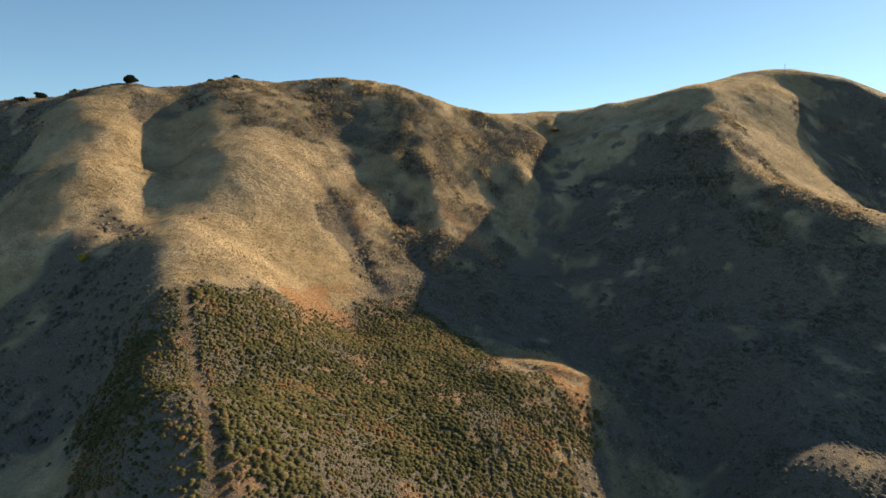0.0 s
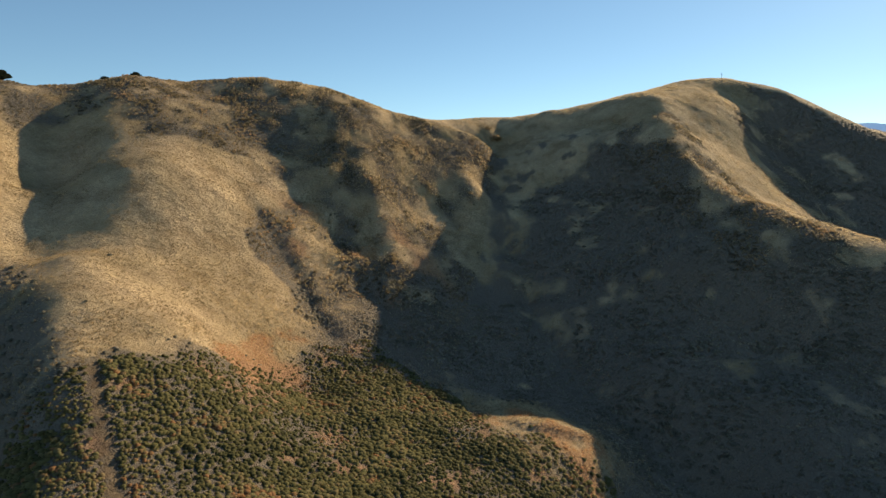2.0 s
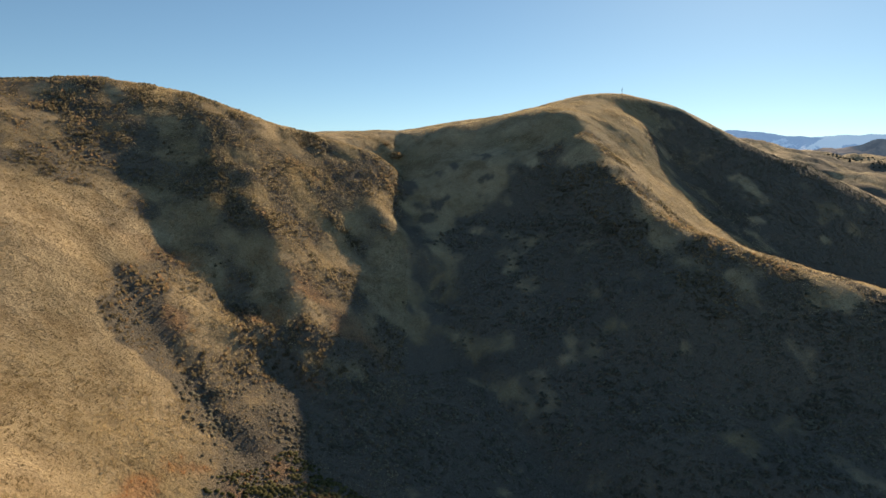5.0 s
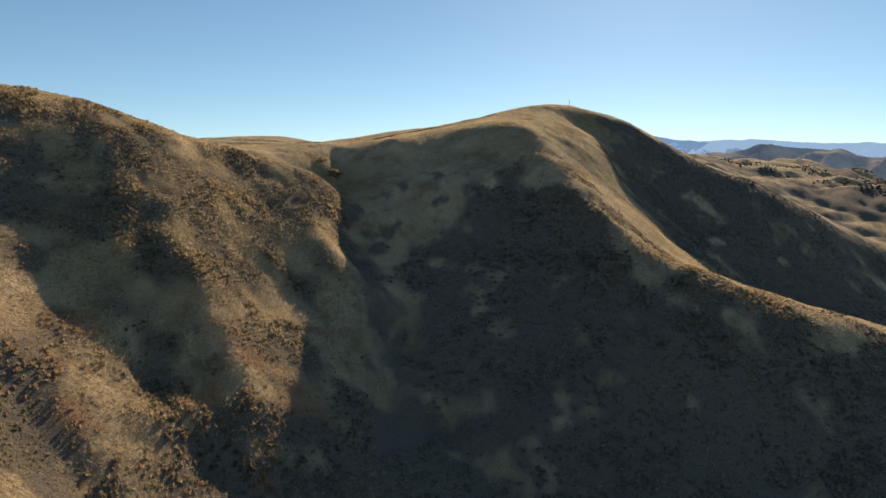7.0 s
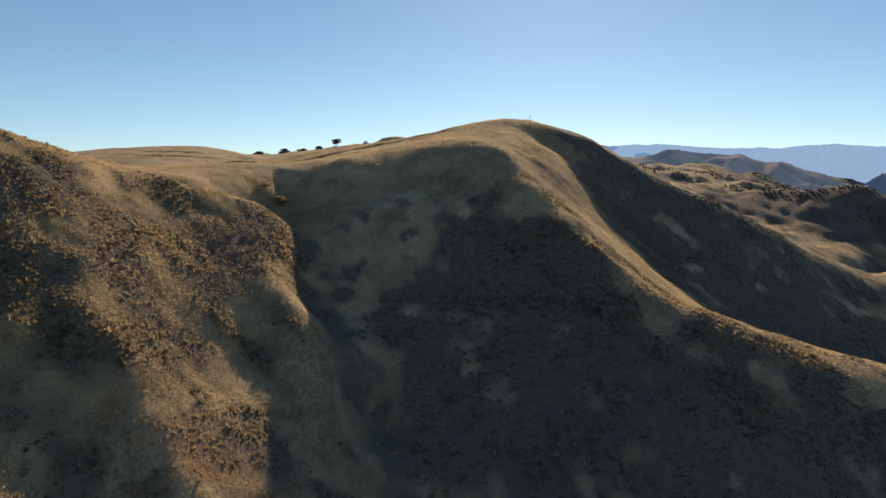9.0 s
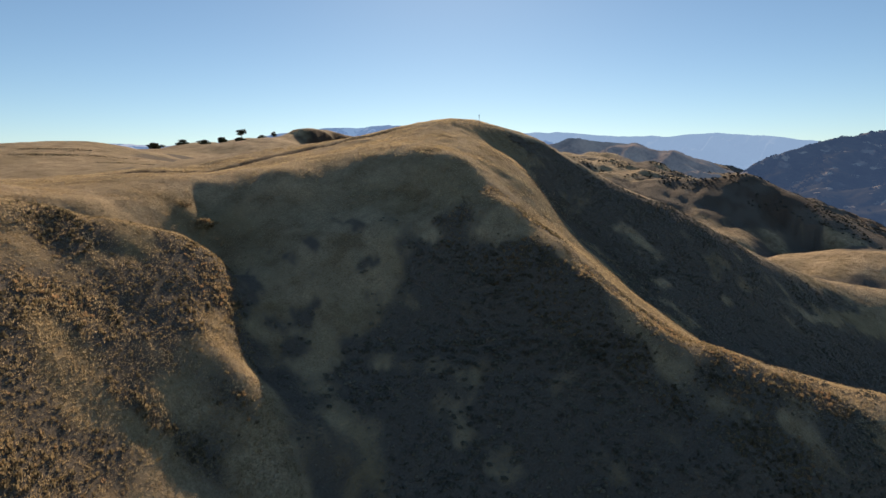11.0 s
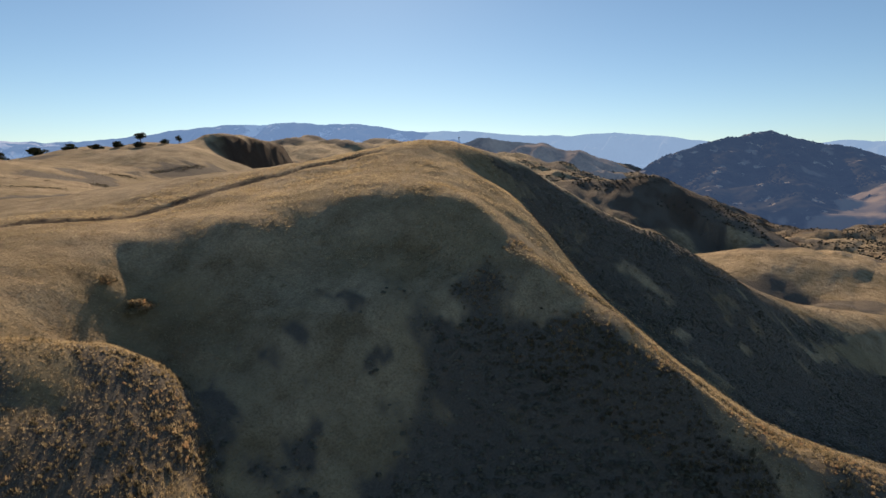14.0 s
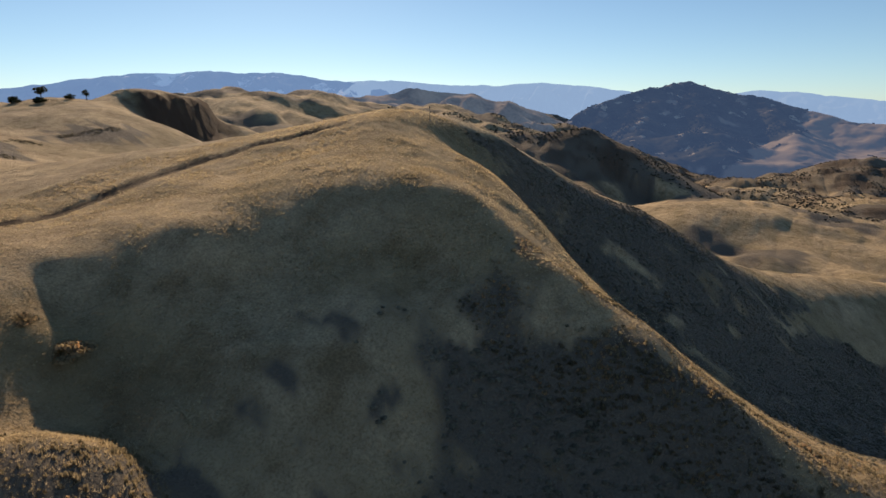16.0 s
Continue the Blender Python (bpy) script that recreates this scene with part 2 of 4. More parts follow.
def relief(x, y):
    """Ribs, gullies, ruts and breaks on the near slopes."""
    h = np.zeros(np.shape(x))
    wx = x + 1.6 * vnoise(x / 9, y / 9, 61)
    for w, rise, line in FLANKS + RIBS:
        d, side, inner = along(wx, y, line)
        q = d / w
        h = h + rise * side * q * np.exp(0.5 - q * q / 2) * smooth(0, 1.6 * w, inner + 0.4 * w)
    for w, depth, line in RUTS:
        d, side, inner = along(x if w < 1.8 else wx, y, line)
        h = h - depth * np.exp(-(d / w) ** 2) * smooth(-1, 2 * w, inner)
    h = h - 2.4 * np.tanh((x + 8) / 24) * smooth(196, 214, y) * smooth(286, 258, y) * smooth(100, 48, x) * smooth(-110, -50, x)
    h = h - 2.4 * np.tanh((x - 8) / 10) * np.exp(-((x - 8) / 24) ** 2) * smooth(216, 230, y) * smooth(266, 250, y)
    h = h + 4.0 * np.exp(-((x - 76) / 13) ** 2 - ((y - 108) / 13) ** 2)
    for w, drop, line in BREAKS:
        d, side, inner = along(wx if w > 1.6 else x, y, line)
        h = h + 0.5 * drop * side * np.tanh(d / (0.4 * w)) * np.exp(-(d / (3 * w)) ** 2) * smooth(0, 8, inner)
    return h


near_plate = thin_plate(CRESTS + SPINE + SPINE_SIDES + SPINE_EAST + BROW + FACE + DRAW + BOWL + NOSE + WEST + KNOLL + BEYOND + OUTSKIRTS + HOLLOWS, 0.0012)
far_plate = thin_plate(FAR_HILLS + FAR_MIDDLE + FAR_VALLEY + FAR_ROUND, 0.008)


def height(x, y):
    x, y = np.asarray(x, float), np.asarray(y, float)
    out = np.maximum.reduce([(-300 - x) / 220, (x - 380) / 120, (-60 - y) / 200, (y - 470) / 90, np.zeros_like(x)])
    k = smooth(0, 1, out)
    near = near_plate(np.clip(x, -520, 600), np.clip(y, -260, 720)) + relief(x, y)
    near = near + 0.55 * fbm(x / 20, y / 20, 3, 3) + 0.16 * fbm(x / 3.6, y / 3.6, 11, 2)
    rough = smooth(-70, -44, x) * smooth(60, 44, x) * smooth(196, 210, y) * smooth(325, 300, y)
    near = near + rough * (0.34 * vnoise(x / 4.2, y / 4.2, 13) + 0.2 * vnoise(x / 8, y / 8, 14))
    far = far_plate(x, y)
    r = np.hypot(x, y - 200)
    amp = smooth(380, 1100, r) * (1 - 0.75 * np.exp(-(((x - 1040) / 230) ** 2 + ((y - 260) / 330) ** 2)))
    wx, wy = x + 60 * vnoise(x / 240, y / 240, 51), y + 60 * vnoise(x / 240, y / 240, 52)
    valley = np.minimum(np.abs(vnoise(wx / 300, wy / 300, 21)) + 0.45 * np.abs(vnoise(wx / 130, wy / 130, 22)), 0.95)
    valley = valley + 0.22 * np.abs(vnoise(wx / 70, wy / 70, 23)) + 0.14 * vnoise(wx / 70, wy / 70, 23) + 0.13 * np.abs(vnoise(wx / 38, wy / 38, 24)) + 0.05
    far = far + amp * 50 * (valley - 0.84) + smooth(250, 500, r) * 2.0 * fbm(x / 55, y / 55, 31, 3)
    for fall, line in FAR_RIDGES:
        d, z = crest_of(x, y, line)
        rib = z - fall * (np.sqrt(d * d + 120) - 11) + 5 * np.abs(vnoise(wx / 45, wy / 45, 27)) * smooth(0, 60, d) - 3
        far = np.where(d < 320, np.logaddexp(far / 4, rib / 4) * 4, far)
    for w, drop, line in FAR_BREAKS:
        d, side, inner = along(x, y, line)
        far = far + 0.5 * drop * side * np.tanh(d / (0.5 * w)) * np.exp(-(d / (4 * w)) ** 2) * smooth(0, 40, inner)
    far = far - 14 * np.exp(-(((x - 1040) / 200) ** 2 + ((y - 260) / 300) ** 2))
    far = far - 30 * smooth(1900, 2300, x) * smooth(700, 450, y) * smooth(-900, -500, y)
    far = far - 34 * smooth(1350, 1900, x) * smooth(1000, 650, y) * smooth(-900, -500, y)
    far = far - 40 * smooth(2700, 3000, x) * smooth(-600, -300, y) * smooth(1550, 1350, y)
    return near * (1 - k) + far * k


def graded(lo, hi, step, far_lo, far_hi, growth):
    a = list(np.arange(lo, hi + 0.01, step))
    s = step
    while a[-1] < far_hi:
        s = min(s * growth, 11 if a[-1] < 1700 else 24 if a[-1] < 2900 else 90)
        a.append(a[-1] + s)
    b, s = [], step
    while (b[-1] if b else lo) > far_lo:
        s = min(s * growth, 400)
        b.append((b[-1] if b else lo) - s)
    return np.array(b[::-1] + a)


def grid_mesh(name, xs, ys, z):
    nx, ny = len(xs), len(ys)
    gx, gy = np.meshgrid(xs, ys)
    co = np.stack([gx, gy, z], -1).reshape(-1, 3)
    i = (np.arange(ny - 1)[:, None] * nx + np.arange(nx - 1)[None]).reshape(-1)
    quads = np.stack([i, i + 1, i + 1 + nx, i + nx], 1)
    me = bpy.data.meshes.new(name)
    me.vertices.add(len(co))
    me.vertices.foreach_set("co", co.ravel())
    me.loops.add(quads.size)
    me.loops.foreach_set("vertex_index", quads.ravel().astype(np.int32))
    me.polygons.add(len(quads))
    me.polygons.foreach_set("loop_start", np.arange(0, quads.size, 4, dtype=np.int32))
    me.update(calc_edges=True)
    me.shade_smooth()
    return me


# ---------------------------------------------------------------- cover of the slopes
def inside(x, y, poly):
    """1 inside a plan outline, 0 outside."""
    k = np.zeros(np.shape(x), bool)
    for (ax, ay), (bx, by) in zip(poly, poly[1:] + poly[:1]):
        if ay != by:
            k ^= ((ay > y) != (by > y)) & (x < (bx - ax) * (y - ay) / (by - ay) + ax)
    return k.astype(float)


def soft_inside(x, y, poly, r=3.5):
    """The same with a margin that fades over some metres."""
    return sum(inside(x + r * a, y + r * c, poly) for a, c in ((0, 0), (1, 0.3), (-0.3, 1), (-1, -0.3), (0.3, -1))) / 5


KNOLL_SCRUB = [(-68, 108), (-60, 120), (-52, 130), (-44, 138), (-38, 150), (-31, 160), (-24, 172), (-10, 180), (8, 158), (14, 150), (20, 134), (24, 126), (26, 110), (0, 60), (-42, 60), (-60, 96)]
BOWL_SCRUB = [(-22, 176), (-30, 196), (-16, 200), (-10, 205), (2, 204), (12, 212), (24, 210), (40, 214), (48, 208), (110, 200), (118, 170), (140, 120), (140, 40), (30, 40), (44, 135), (41, 140), (37, 147), (16, 159), (0, 168)]
FACE_SCRUB = [(71, 264), (86, 273), (97, 270), (104, 262), (98, 240), (99, 213), (96, 196), (60, 190), (40, 200), (44, 226), (48, 250), (62, 259)]
BOWL_GRASS = [(18, 240), (26, 246), (34, 240), (36, 228), (33, 220), (26, 218), (18, 221), (15, 230)]
DRAW_SCRUB = [(12, 208), (46, 206), (49, 226), (41, 227), (34, 218), (16, 218)]
WEST_SCRUB = [(-122, 184), (-130, 200), (-136, 224), (-170, 232), (-190, 200), (-150, 170)]
WEST_GULLY = [(-92, 172), (-100, 150), (-120, 138), (-150, 120), (-150, 90), (-100, 96), (-74, 110), (-62, 120), (-66, 140), (-78, 166)]
EAST_SCRUB = [(168, 308), (186, 300), (222, 272), (250, 246), (262, 228), (240, 226), (222, 232), (206, 250), (190, 272), (176, 290)]
EAST_LOW = [(150, 228), (172, 240), (200, 226), (236, 214), (280, 200), (300, 150), (180, 120), (150, 168), (140, 196)]
EAST_MID = [(160, 290), (176, 290), (206, 250), (222, 232), (262, 228), (300, 210), (200, 226), (150, 228), (150, 262)]
NOSE_SCRUB = [(4, 262), (14, 273), (30, 278), (44, 285), (50, 291), (48, 280), (38, 268), (24, 258), (8, 255)]
SPINE_SCRUB = [(96, 186), (99, 204), (103, 224), (106, 246), (109, 262), (118, 266), (120, 240), (118, 214), (124, 188), (112, 178)]
TIP_SCRUB = [(20, 147), (28, 143.5), (34, 137), (34, 128), (28, 121), (22, 124), (19, 134)]
TIP_SLOPE = [(28, 122), (38, 139), (45, 137), (56, 112), (52, 70), (26, 70), (26, 108)]
ORANGE = [(-41, 148), (-38, 164), (-31, 175), (-21, 172), (-18, 158), (-24, 146), (-33, 143)]
ORANGE_TIP = [(14, 152), (26, 146), (37, 143), (36, 134), (30, 128), (26, 134), (22, 142), (14, 147)]
SADDLE = [(60, 303), (52, 298), (44, 294.5), (36, 292), (27, 291.5), (17, 292), (4, 296), (-6, 305), (10, 332), (60, 348), (80, 322), (66, 314)]
SPOTS = [(82, 279, 2), (80, 284, 2.6), (79, 289, 2), (68, 281, 2.5), (60, 283, 3), (64, 276, 2), (50, 281, 4), (47, 274, 4), (53, 269, 4), (45, 268, 4), (58, 270, 3), (50, 262, 3), (56, 288, 2), (40, 262, 3), (36, 240, 4), (42, 234, 3), (33, 228, 2), (72, 272, 2), (88, 285, 2), (66, 266, 2.5)]


def cover(x, y):
    """Scrub, orange weeds and bare earth, each 0 to 1, over the plan. Scrub and earth also hold some painted shade."""
    wx, wy = x + 4.5 * fbm(x / 11, y / 11, 71, 3), y + 4.5 * fbm(x / 11, y / 11, 81, 3)
    n1, n2 = fbm(x / 7, y / 7, 91, 3), fbm(x / 24, y / 24, 95, 3)
    b = 0.05 + 0.10 * smooth(0.3, 1.0, n1)
    top = np.interp(x, [-240, -146, -136, -127, -109, -96, -87, -73, -58, -47, -39, 60], [200, 211, 231, 240, 234, 243, 246, 229, 234, 240, 240, 240])
    band = smooth(-3, 4, wy - top) * smooth(26, 8, wx + 20) * smooth(345, 325, wy)
    b = np.maximum(b, band * np.clip(0.52 + 0.45 * n1, 0.1, 1))
    ribs = smooth(-44, -34, wx) * smooth(52, 40, wx) * smooth(196, 206, wy) * smooth(312, 292, wy + 0.35 * wx)
    b = np.maximum(b, ribs * np.clip(0.32 + 0.12 * smooth(232, 250, wy) * smooth(-30, -12, wx) + 0.5 * n1, 0.08, 0.95))
    for poly, v in ((KNOLL_SCRUB, 1.0), (BOWL_SCRUB, 0.95), (FACE_SCRUB, 0.72), (WEST_SCRUB, 0.75), (WEST_GULLY, 0.62), (EAST_SCRUB, 0.95), (EAST_LOW, 1.0), (EAST_MID, 0.78), (NOSE_SCRUB, 0.72), (SPINE_SCRUB, 0.6), (TIP_SLOPE, 0.62), (TIP_SCRUB, 0.5), (DRAW_SCRUB, 0.8)):
        m = soft_inside(wx, wy, poly)
        b = b * (1 - m) + m * np.clip(v + 0.55 * n1 * (poly is not KNOLL_SCRUB), 0, 1)
    b = b * (1 - 0.9 * soft_inside(wx, wy, BOWL_GRASS))
    low = smooth(225, 200, wy) * smooth(96, 104, wx) * smooth(230, 200, wx)
    b = np.maximum(b, low * np.clip(0.45 + 0.5 * n1, 0, 1))
    b = np.maximum(b, smooth(90, 60, wy) * np.clip(0.6 + 0.5 * n2, 0, 1) * smooth(-400, -200, x) * smooth(400, 200, x))
    b = np.maximum(b, smooth(-52, -72, wx) * smooth(150, 128, wy) * smooth(-260, -200, x) * np.clip(0.38 + 0.7 * n2, 0.05, 1))
    for w, depth, line in RUTS[:2]:
        d, side, inner = along(wx, wy, line)
        b = np.maximum(b, 0.95 * smooth(5.5, 2.0, d + 1.5 * n1) * smooth(-2, 5, inner))
    for sx, sy, r in SPOTS:
        b = np.maximum(b, 0.62 * smooth(r + 1.0, r - 2.2, np.hypot(wx - sx, wy - sy) + 2.2 * n1))
    b = b * (1 - 0.95 * soft_inside(x + 0.4 * (wx - x), y + 0.4 * (wy - y), SADDLE, 2.0))
    far = smooth(400, 700, np.hypot(x, y - 200))
    b = b * (1 - far) + far * np.maximum(smooth(-0.1, 0.8, fbm(x / 120, y / 120, 97, 4)) * 0.8, smooth(1900, 2700, x) * 0.6)
    o = np.maximum(inside(wx, wy, ORANGE), inside(wx, wy, ORANGE_TIP)) * smooth(-0.6, 0.3, n1)
    o = np.maximum(o, 0.8 * ribs * smooth(0.15, 0.6, fbm(x / 9, y / 9, 99, 2)) * smooth(235, 212, wy) * smooth(24, 8, wx) * smooth(192, 200, wy))
    o = np.maximum(o, 0.7 * inside(wx, wy, KNOLL_SCRUB) * smooth(0.55, 0.9, fbm(x / 6, y / 6, 98, 2)))
    b = b * (1 - np.where(wy > 120, 0.3 * inside(wx, wy, ORANGE) + 0.3 * inside(wx, wy, ORANGE_TIP), 0).clip(0, 1))
    e = np.zeros(np.shape(x))
    # Dark earth along the breaks; on the track's low bank it paints shade too.
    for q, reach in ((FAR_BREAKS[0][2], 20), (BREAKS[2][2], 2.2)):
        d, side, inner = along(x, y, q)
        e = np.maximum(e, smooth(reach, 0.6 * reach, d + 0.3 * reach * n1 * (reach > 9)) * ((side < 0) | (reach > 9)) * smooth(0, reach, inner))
    # Scrub on the ridge's near face only, its dark colour also painting in shade.
    d, z = crest_of(x, y, FAR_RIDGES[0][1])
    b = np.maximum(b, 0.9 * smooth(260, 120, d + 40 * n2) * (x < 1460 + 0.58 * (622 - y)))
    woods = smooth(0.0, 0.4, fbm(x / 75, y / 75, 303, 4)) * smooth(1050, 1500, x) * smooth(850, 450, y - 0.1 * x)
    e = np.maximum(e, 0.7 * far * woods)
    for sx, sy, rx, ry in ((232, 562, 32, 15), (172, 556, 9, 28), (164, 525, 9, 16), (105, 444, 18, 9), (142, 537, 20, 8)):
        b = np.maximum(b, 0.8 * smooth(1.4, 0.5, np.hypot((x - sx) / rx, (y - sy) / ry) + 0.4 * n1))
    for w, depth, line in RUTS[3:5]:
        d, side, inner = along(x, y, line)
        e = np.maximum(e, (0.6 if w < 1 else 0.8) * smooth(1.2 * w, 0.4 * w, d))
        b = b * (1 - 0.8 * smooth(1.3 * w, 0.7 * w, d))
    return b.clip(0, 1), 0.75 * o.clip(0, 1), e


# ---------------------------------------------------------------- materials
def material(name):
    m = bpy.data.materials.new(name)
    m.use_nodes = True
    nt = m.node_tree
    return m, nt, nt.nodes["Principled BSDF"], nt.nodes.new, nt.links.new


def node_noise(nt, scale, detail=4.0, rough=0.6, vec=None):
    n = nt.nodes.new("ShaderNodeTexNoise")
    n.inputs["Scale"].default_value, n.inputs["Detail"].default_value, n.inputs["Roughness"].default_value = scale, detail, rough
    nt.links.new(vec, n.inputs["Vector"])
    return n.outputs[0]


def node_ramp(nt, fac, stops):
    r = nt.nodes.new("ShaderNodeValToRGB")
    e = r.color_ramp.elements
    while len(e) < len(stops):
        e.new(0.5)
    for k, (p, c) in zip(e, stops):
        k.position, k.color = p, (*c, 1)
    nt.links.new(fac, r.inputs[0])
    return r.outputs[0]


def node_mix(nt, fac, a, b, mode="MIX"):
    m = nt.nodes.new("ShaderNodeMix")
    m.data_type, m.blend_type = "RGBA", mode
    for sock, v in ((m.inputs[0], fac), (m.inputs[6], a), (m.inputs[7], b)):
        if isinstance(v, (int, float)):
            sock.default_value = v
        elif isinstance(v, tuple):
            sock.default_value = (*v, 1)
        else:
            nt.links.new(v, sock)
    return m.outputs[2]


def ground_material():
    m, nt, bsdf, N, L = material("dry_hillside")
    pos = N("ShaderNodeNewGeometry").outputs["Position"]
    att = N("ShaderNodeAttribute")
    att.attribute_name = "cover"
    sep = N("ShaderNodeSeparateColor")
    L(att.outputs["Color"], sep.inputs[0])
    fine, mid, broad = node_noise(nt, 2.4, 5, 0.7, pos), node_noise(nt, 0.35, 4, 0.6, pos), node_noise(nt, 0.03, 4, 0.55, pos)
    grass = node_ramp(nt, mid, [(0.3, (0.295, 0.22, 0.128)), (0.5, (0.42, 0.318, 0.183)), (0.72, (0.52, 0.40, 0.24))])
    grass = node_mix(nt, 0.5, grass, node_ramp(nt, fine, [(0.34, (0.18, 0.135, 0.078)), (0.60, (0.64, 0.497, 0.308))]))
    grass = node_mix(nt, node_ramp(nt, broad, [(0.40, (0, 0, 0)), (0.62, (0.7, 0.7, 0.7))]), grass, (0.27, 0.21, 0.11))
    wide = node_noise(nt, 0.11, 5, 0.65, pos)
    grass = node_mix(nt, 1.0, grass, node_ramp(nt, wide, [(0.32, (0.66, 0.63, 0.58)), (0.5, (1.0, 1.0, 1.0)), (0.68, (1.2, 1.19, 1.16))]), "MULTIPLY")
    soil = node_ramp(nt, fine, [(0.3, (0.125, 0.108, 0.084)), (0.6, (0.18, 0.152, 0.115)), (0.8, (0.25, 0.205, 0.15))])
    orange = node_ramp(nt, fine, [(0.3, (0.20, 0.10, 0.05)), (0.65, (0.46, 0.26, 0.125))])
    # Also colours the far woods and the painted shade of the track's bank.
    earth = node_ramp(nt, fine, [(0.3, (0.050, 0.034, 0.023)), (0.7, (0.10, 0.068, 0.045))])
    # scrub edges break up on a fine grain
    edge = N("ShaderNodeMath")
    edge.operation = "MULTIPLY_ADD"
    L(fine, edge.inputs[0])
    edge.inputs[1].default_value = 0.9
    L(sep.outputs[0], edge.inputs[2])
    col = node_mix(nt, node_ramp(nt, edge.outputs[0], [(0.62, (0, 0, 0)), (0.98, (1, 1, 1))]), grass, soil)
    col = node_mix(nt, sep.outputs[1], col, orange)
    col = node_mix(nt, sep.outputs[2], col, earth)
    L(col, bsdf.inputs["Base Color"])
    bsdf.inputs["Roughness"].default_value = 0.95
    bsdf.inputs["Specular IOR Level"].default_value = 0.15
    bump = N("ShaderNodeBump")
    bump.inputs["Strength"].default_value, bump.inputs["Distance"].default_value = 1.0, 0.85
    swell = N("ShaderNodeBump")
    swell.inputs["Strength"].default_value, swell.inputs["Distance"].default_value = 0.7, 3.0
    L(wide, swell.inputs["Height"])
    L(swell.outputs[0], bump.inputs["Normal"])
    L(node_mix(nt, 0.5, node_noise(nt, 0.9, 4, 0.65, pos), fine), bump.inputs["Height"])
    L(bump.outputs[0], bsdf.inputs["Normal"])
    return m


def leaf_material(name, stops, through_light=0.45):
    m, nt, bsdf, N, L = material(name)
    att = N("ShaderNodeAttribute")
    att.attribute_name = "tone"
    isl = N("ShaderNodeNewGeometry")
    pos = isl.outputs["Position"]
    col = node_ramp(nt, att.outputs["Fac"], stops)
    col = node_mix(nt, 0.55, col, node_ramp(nt, node_noise(nt, 3.0, 3, 0.6, pos), [(0.3, (0.5, 0.5, 0.5)), (0.7, (1.3, 1.3, 1.25))]), "MULTIPLY")
    L(col, bsdf.inputs["Base Color"])
    bsdf.inputs["Roughness"].default_value = 0.85
    bsdf.inputs["Specular IOR Level"].default_value = 0.2
    thin, both = N("ShaderNodeBsdfTranslucent"), N("ShaderNodeMixShader")
    L(col, thin.inputs["Color"])
    both.inputs[0].default_value = through_light
    L(bsdf.outputs[0], both.inputs[1])
    L(thin.outputs[0], both.inputs[2])
    L(both.outputs[0], nt.nodes["Material Output"].inputs["Surface"])
    return m


def plain(name, lo, hi, scale, rough=0.85, metal=0.0):
    m, nt, bsdf, N, L = material(name)
    pos = N("ShaderNodeNewGeometry").outputs["Position"]
    L(node_ramp(nt, node_noise(nt, scale, 4, 0.65, pos), [(0.3, lo), (0.7, hi)]), bsdf.inputs["Base Color"])
    bsdf.inputs["Roughness"].default_value, bsdf.inputs["Metallic"].default_value = rough, metal
    return m


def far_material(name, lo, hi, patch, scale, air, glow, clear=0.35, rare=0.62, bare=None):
    """Distant mountainside: woods and pale clearings, with the haze of the air in front painted on as emission."""
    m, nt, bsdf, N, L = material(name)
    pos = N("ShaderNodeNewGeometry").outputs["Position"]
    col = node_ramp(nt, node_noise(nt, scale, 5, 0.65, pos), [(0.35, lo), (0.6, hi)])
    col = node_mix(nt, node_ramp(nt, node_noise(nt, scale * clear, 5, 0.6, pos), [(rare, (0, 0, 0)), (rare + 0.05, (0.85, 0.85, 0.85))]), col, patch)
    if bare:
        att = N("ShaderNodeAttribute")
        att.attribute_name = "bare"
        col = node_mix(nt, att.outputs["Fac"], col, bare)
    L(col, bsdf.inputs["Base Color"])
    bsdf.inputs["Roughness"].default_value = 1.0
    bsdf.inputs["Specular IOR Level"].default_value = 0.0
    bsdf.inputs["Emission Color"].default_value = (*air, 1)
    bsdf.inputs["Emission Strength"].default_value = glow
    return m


M_GROUND = ground_material()
M_OLIVE = leaf_material("olive_scrub_leaves", [(0.0, (0.10, 0.102, 0.043)), (0.35, (0.175, 0.165, 0.066)), (0.7, (0.26, 0.236, 0.10)), (0.88, (0.32, 0.25, 0.125)), (1.0, (0.38, 0.215, 0.10))], 0.58)
M_BROWN = leaf_material("brown_scrub_leaves", [(0.0, (0.13, 0.113, 0.075)), (0.4, (0.24, 0.20, 0.125)), (0.75, (0.39, 0.31, 0.186)), (1.0, (0.50, 0.34, 0.197))], 0.6)
M_GREEN = leaf_material("dark_scrub_leaves", [(0.0, (0.16, 0.148, 0.11)), (0.5, (0.225, 0.205, 0.15)), (0.9, (0.30, 0.265, 0.19)), (1.0, (0.36, 0.31, 0.225))])
M_DEEP = leaf_material("deep_green_scrub_leaves", [(0.0, (0.14, 0.132, 0.097)), (0.5, (0.20, 0.185, 0.135)), (0.9, (0.25, 0.225, 0.16)), (1.0, (0.31, 0.265, 0.185))], 0.45)
M_STRAW = leaf_material("straw_grass", [(0.0, (0.26, 0.205, 0.125)), (0.3, (0.39, 0.31, 0.185)), (0.55, (0.52, 0.42, 0.255)), (0.85, (0.65, 0.53, 0.335)), (0.9, (0.60, 0.47, 0.28)), (1.0, (0.56, 0.29, 0.13))], 0.66)
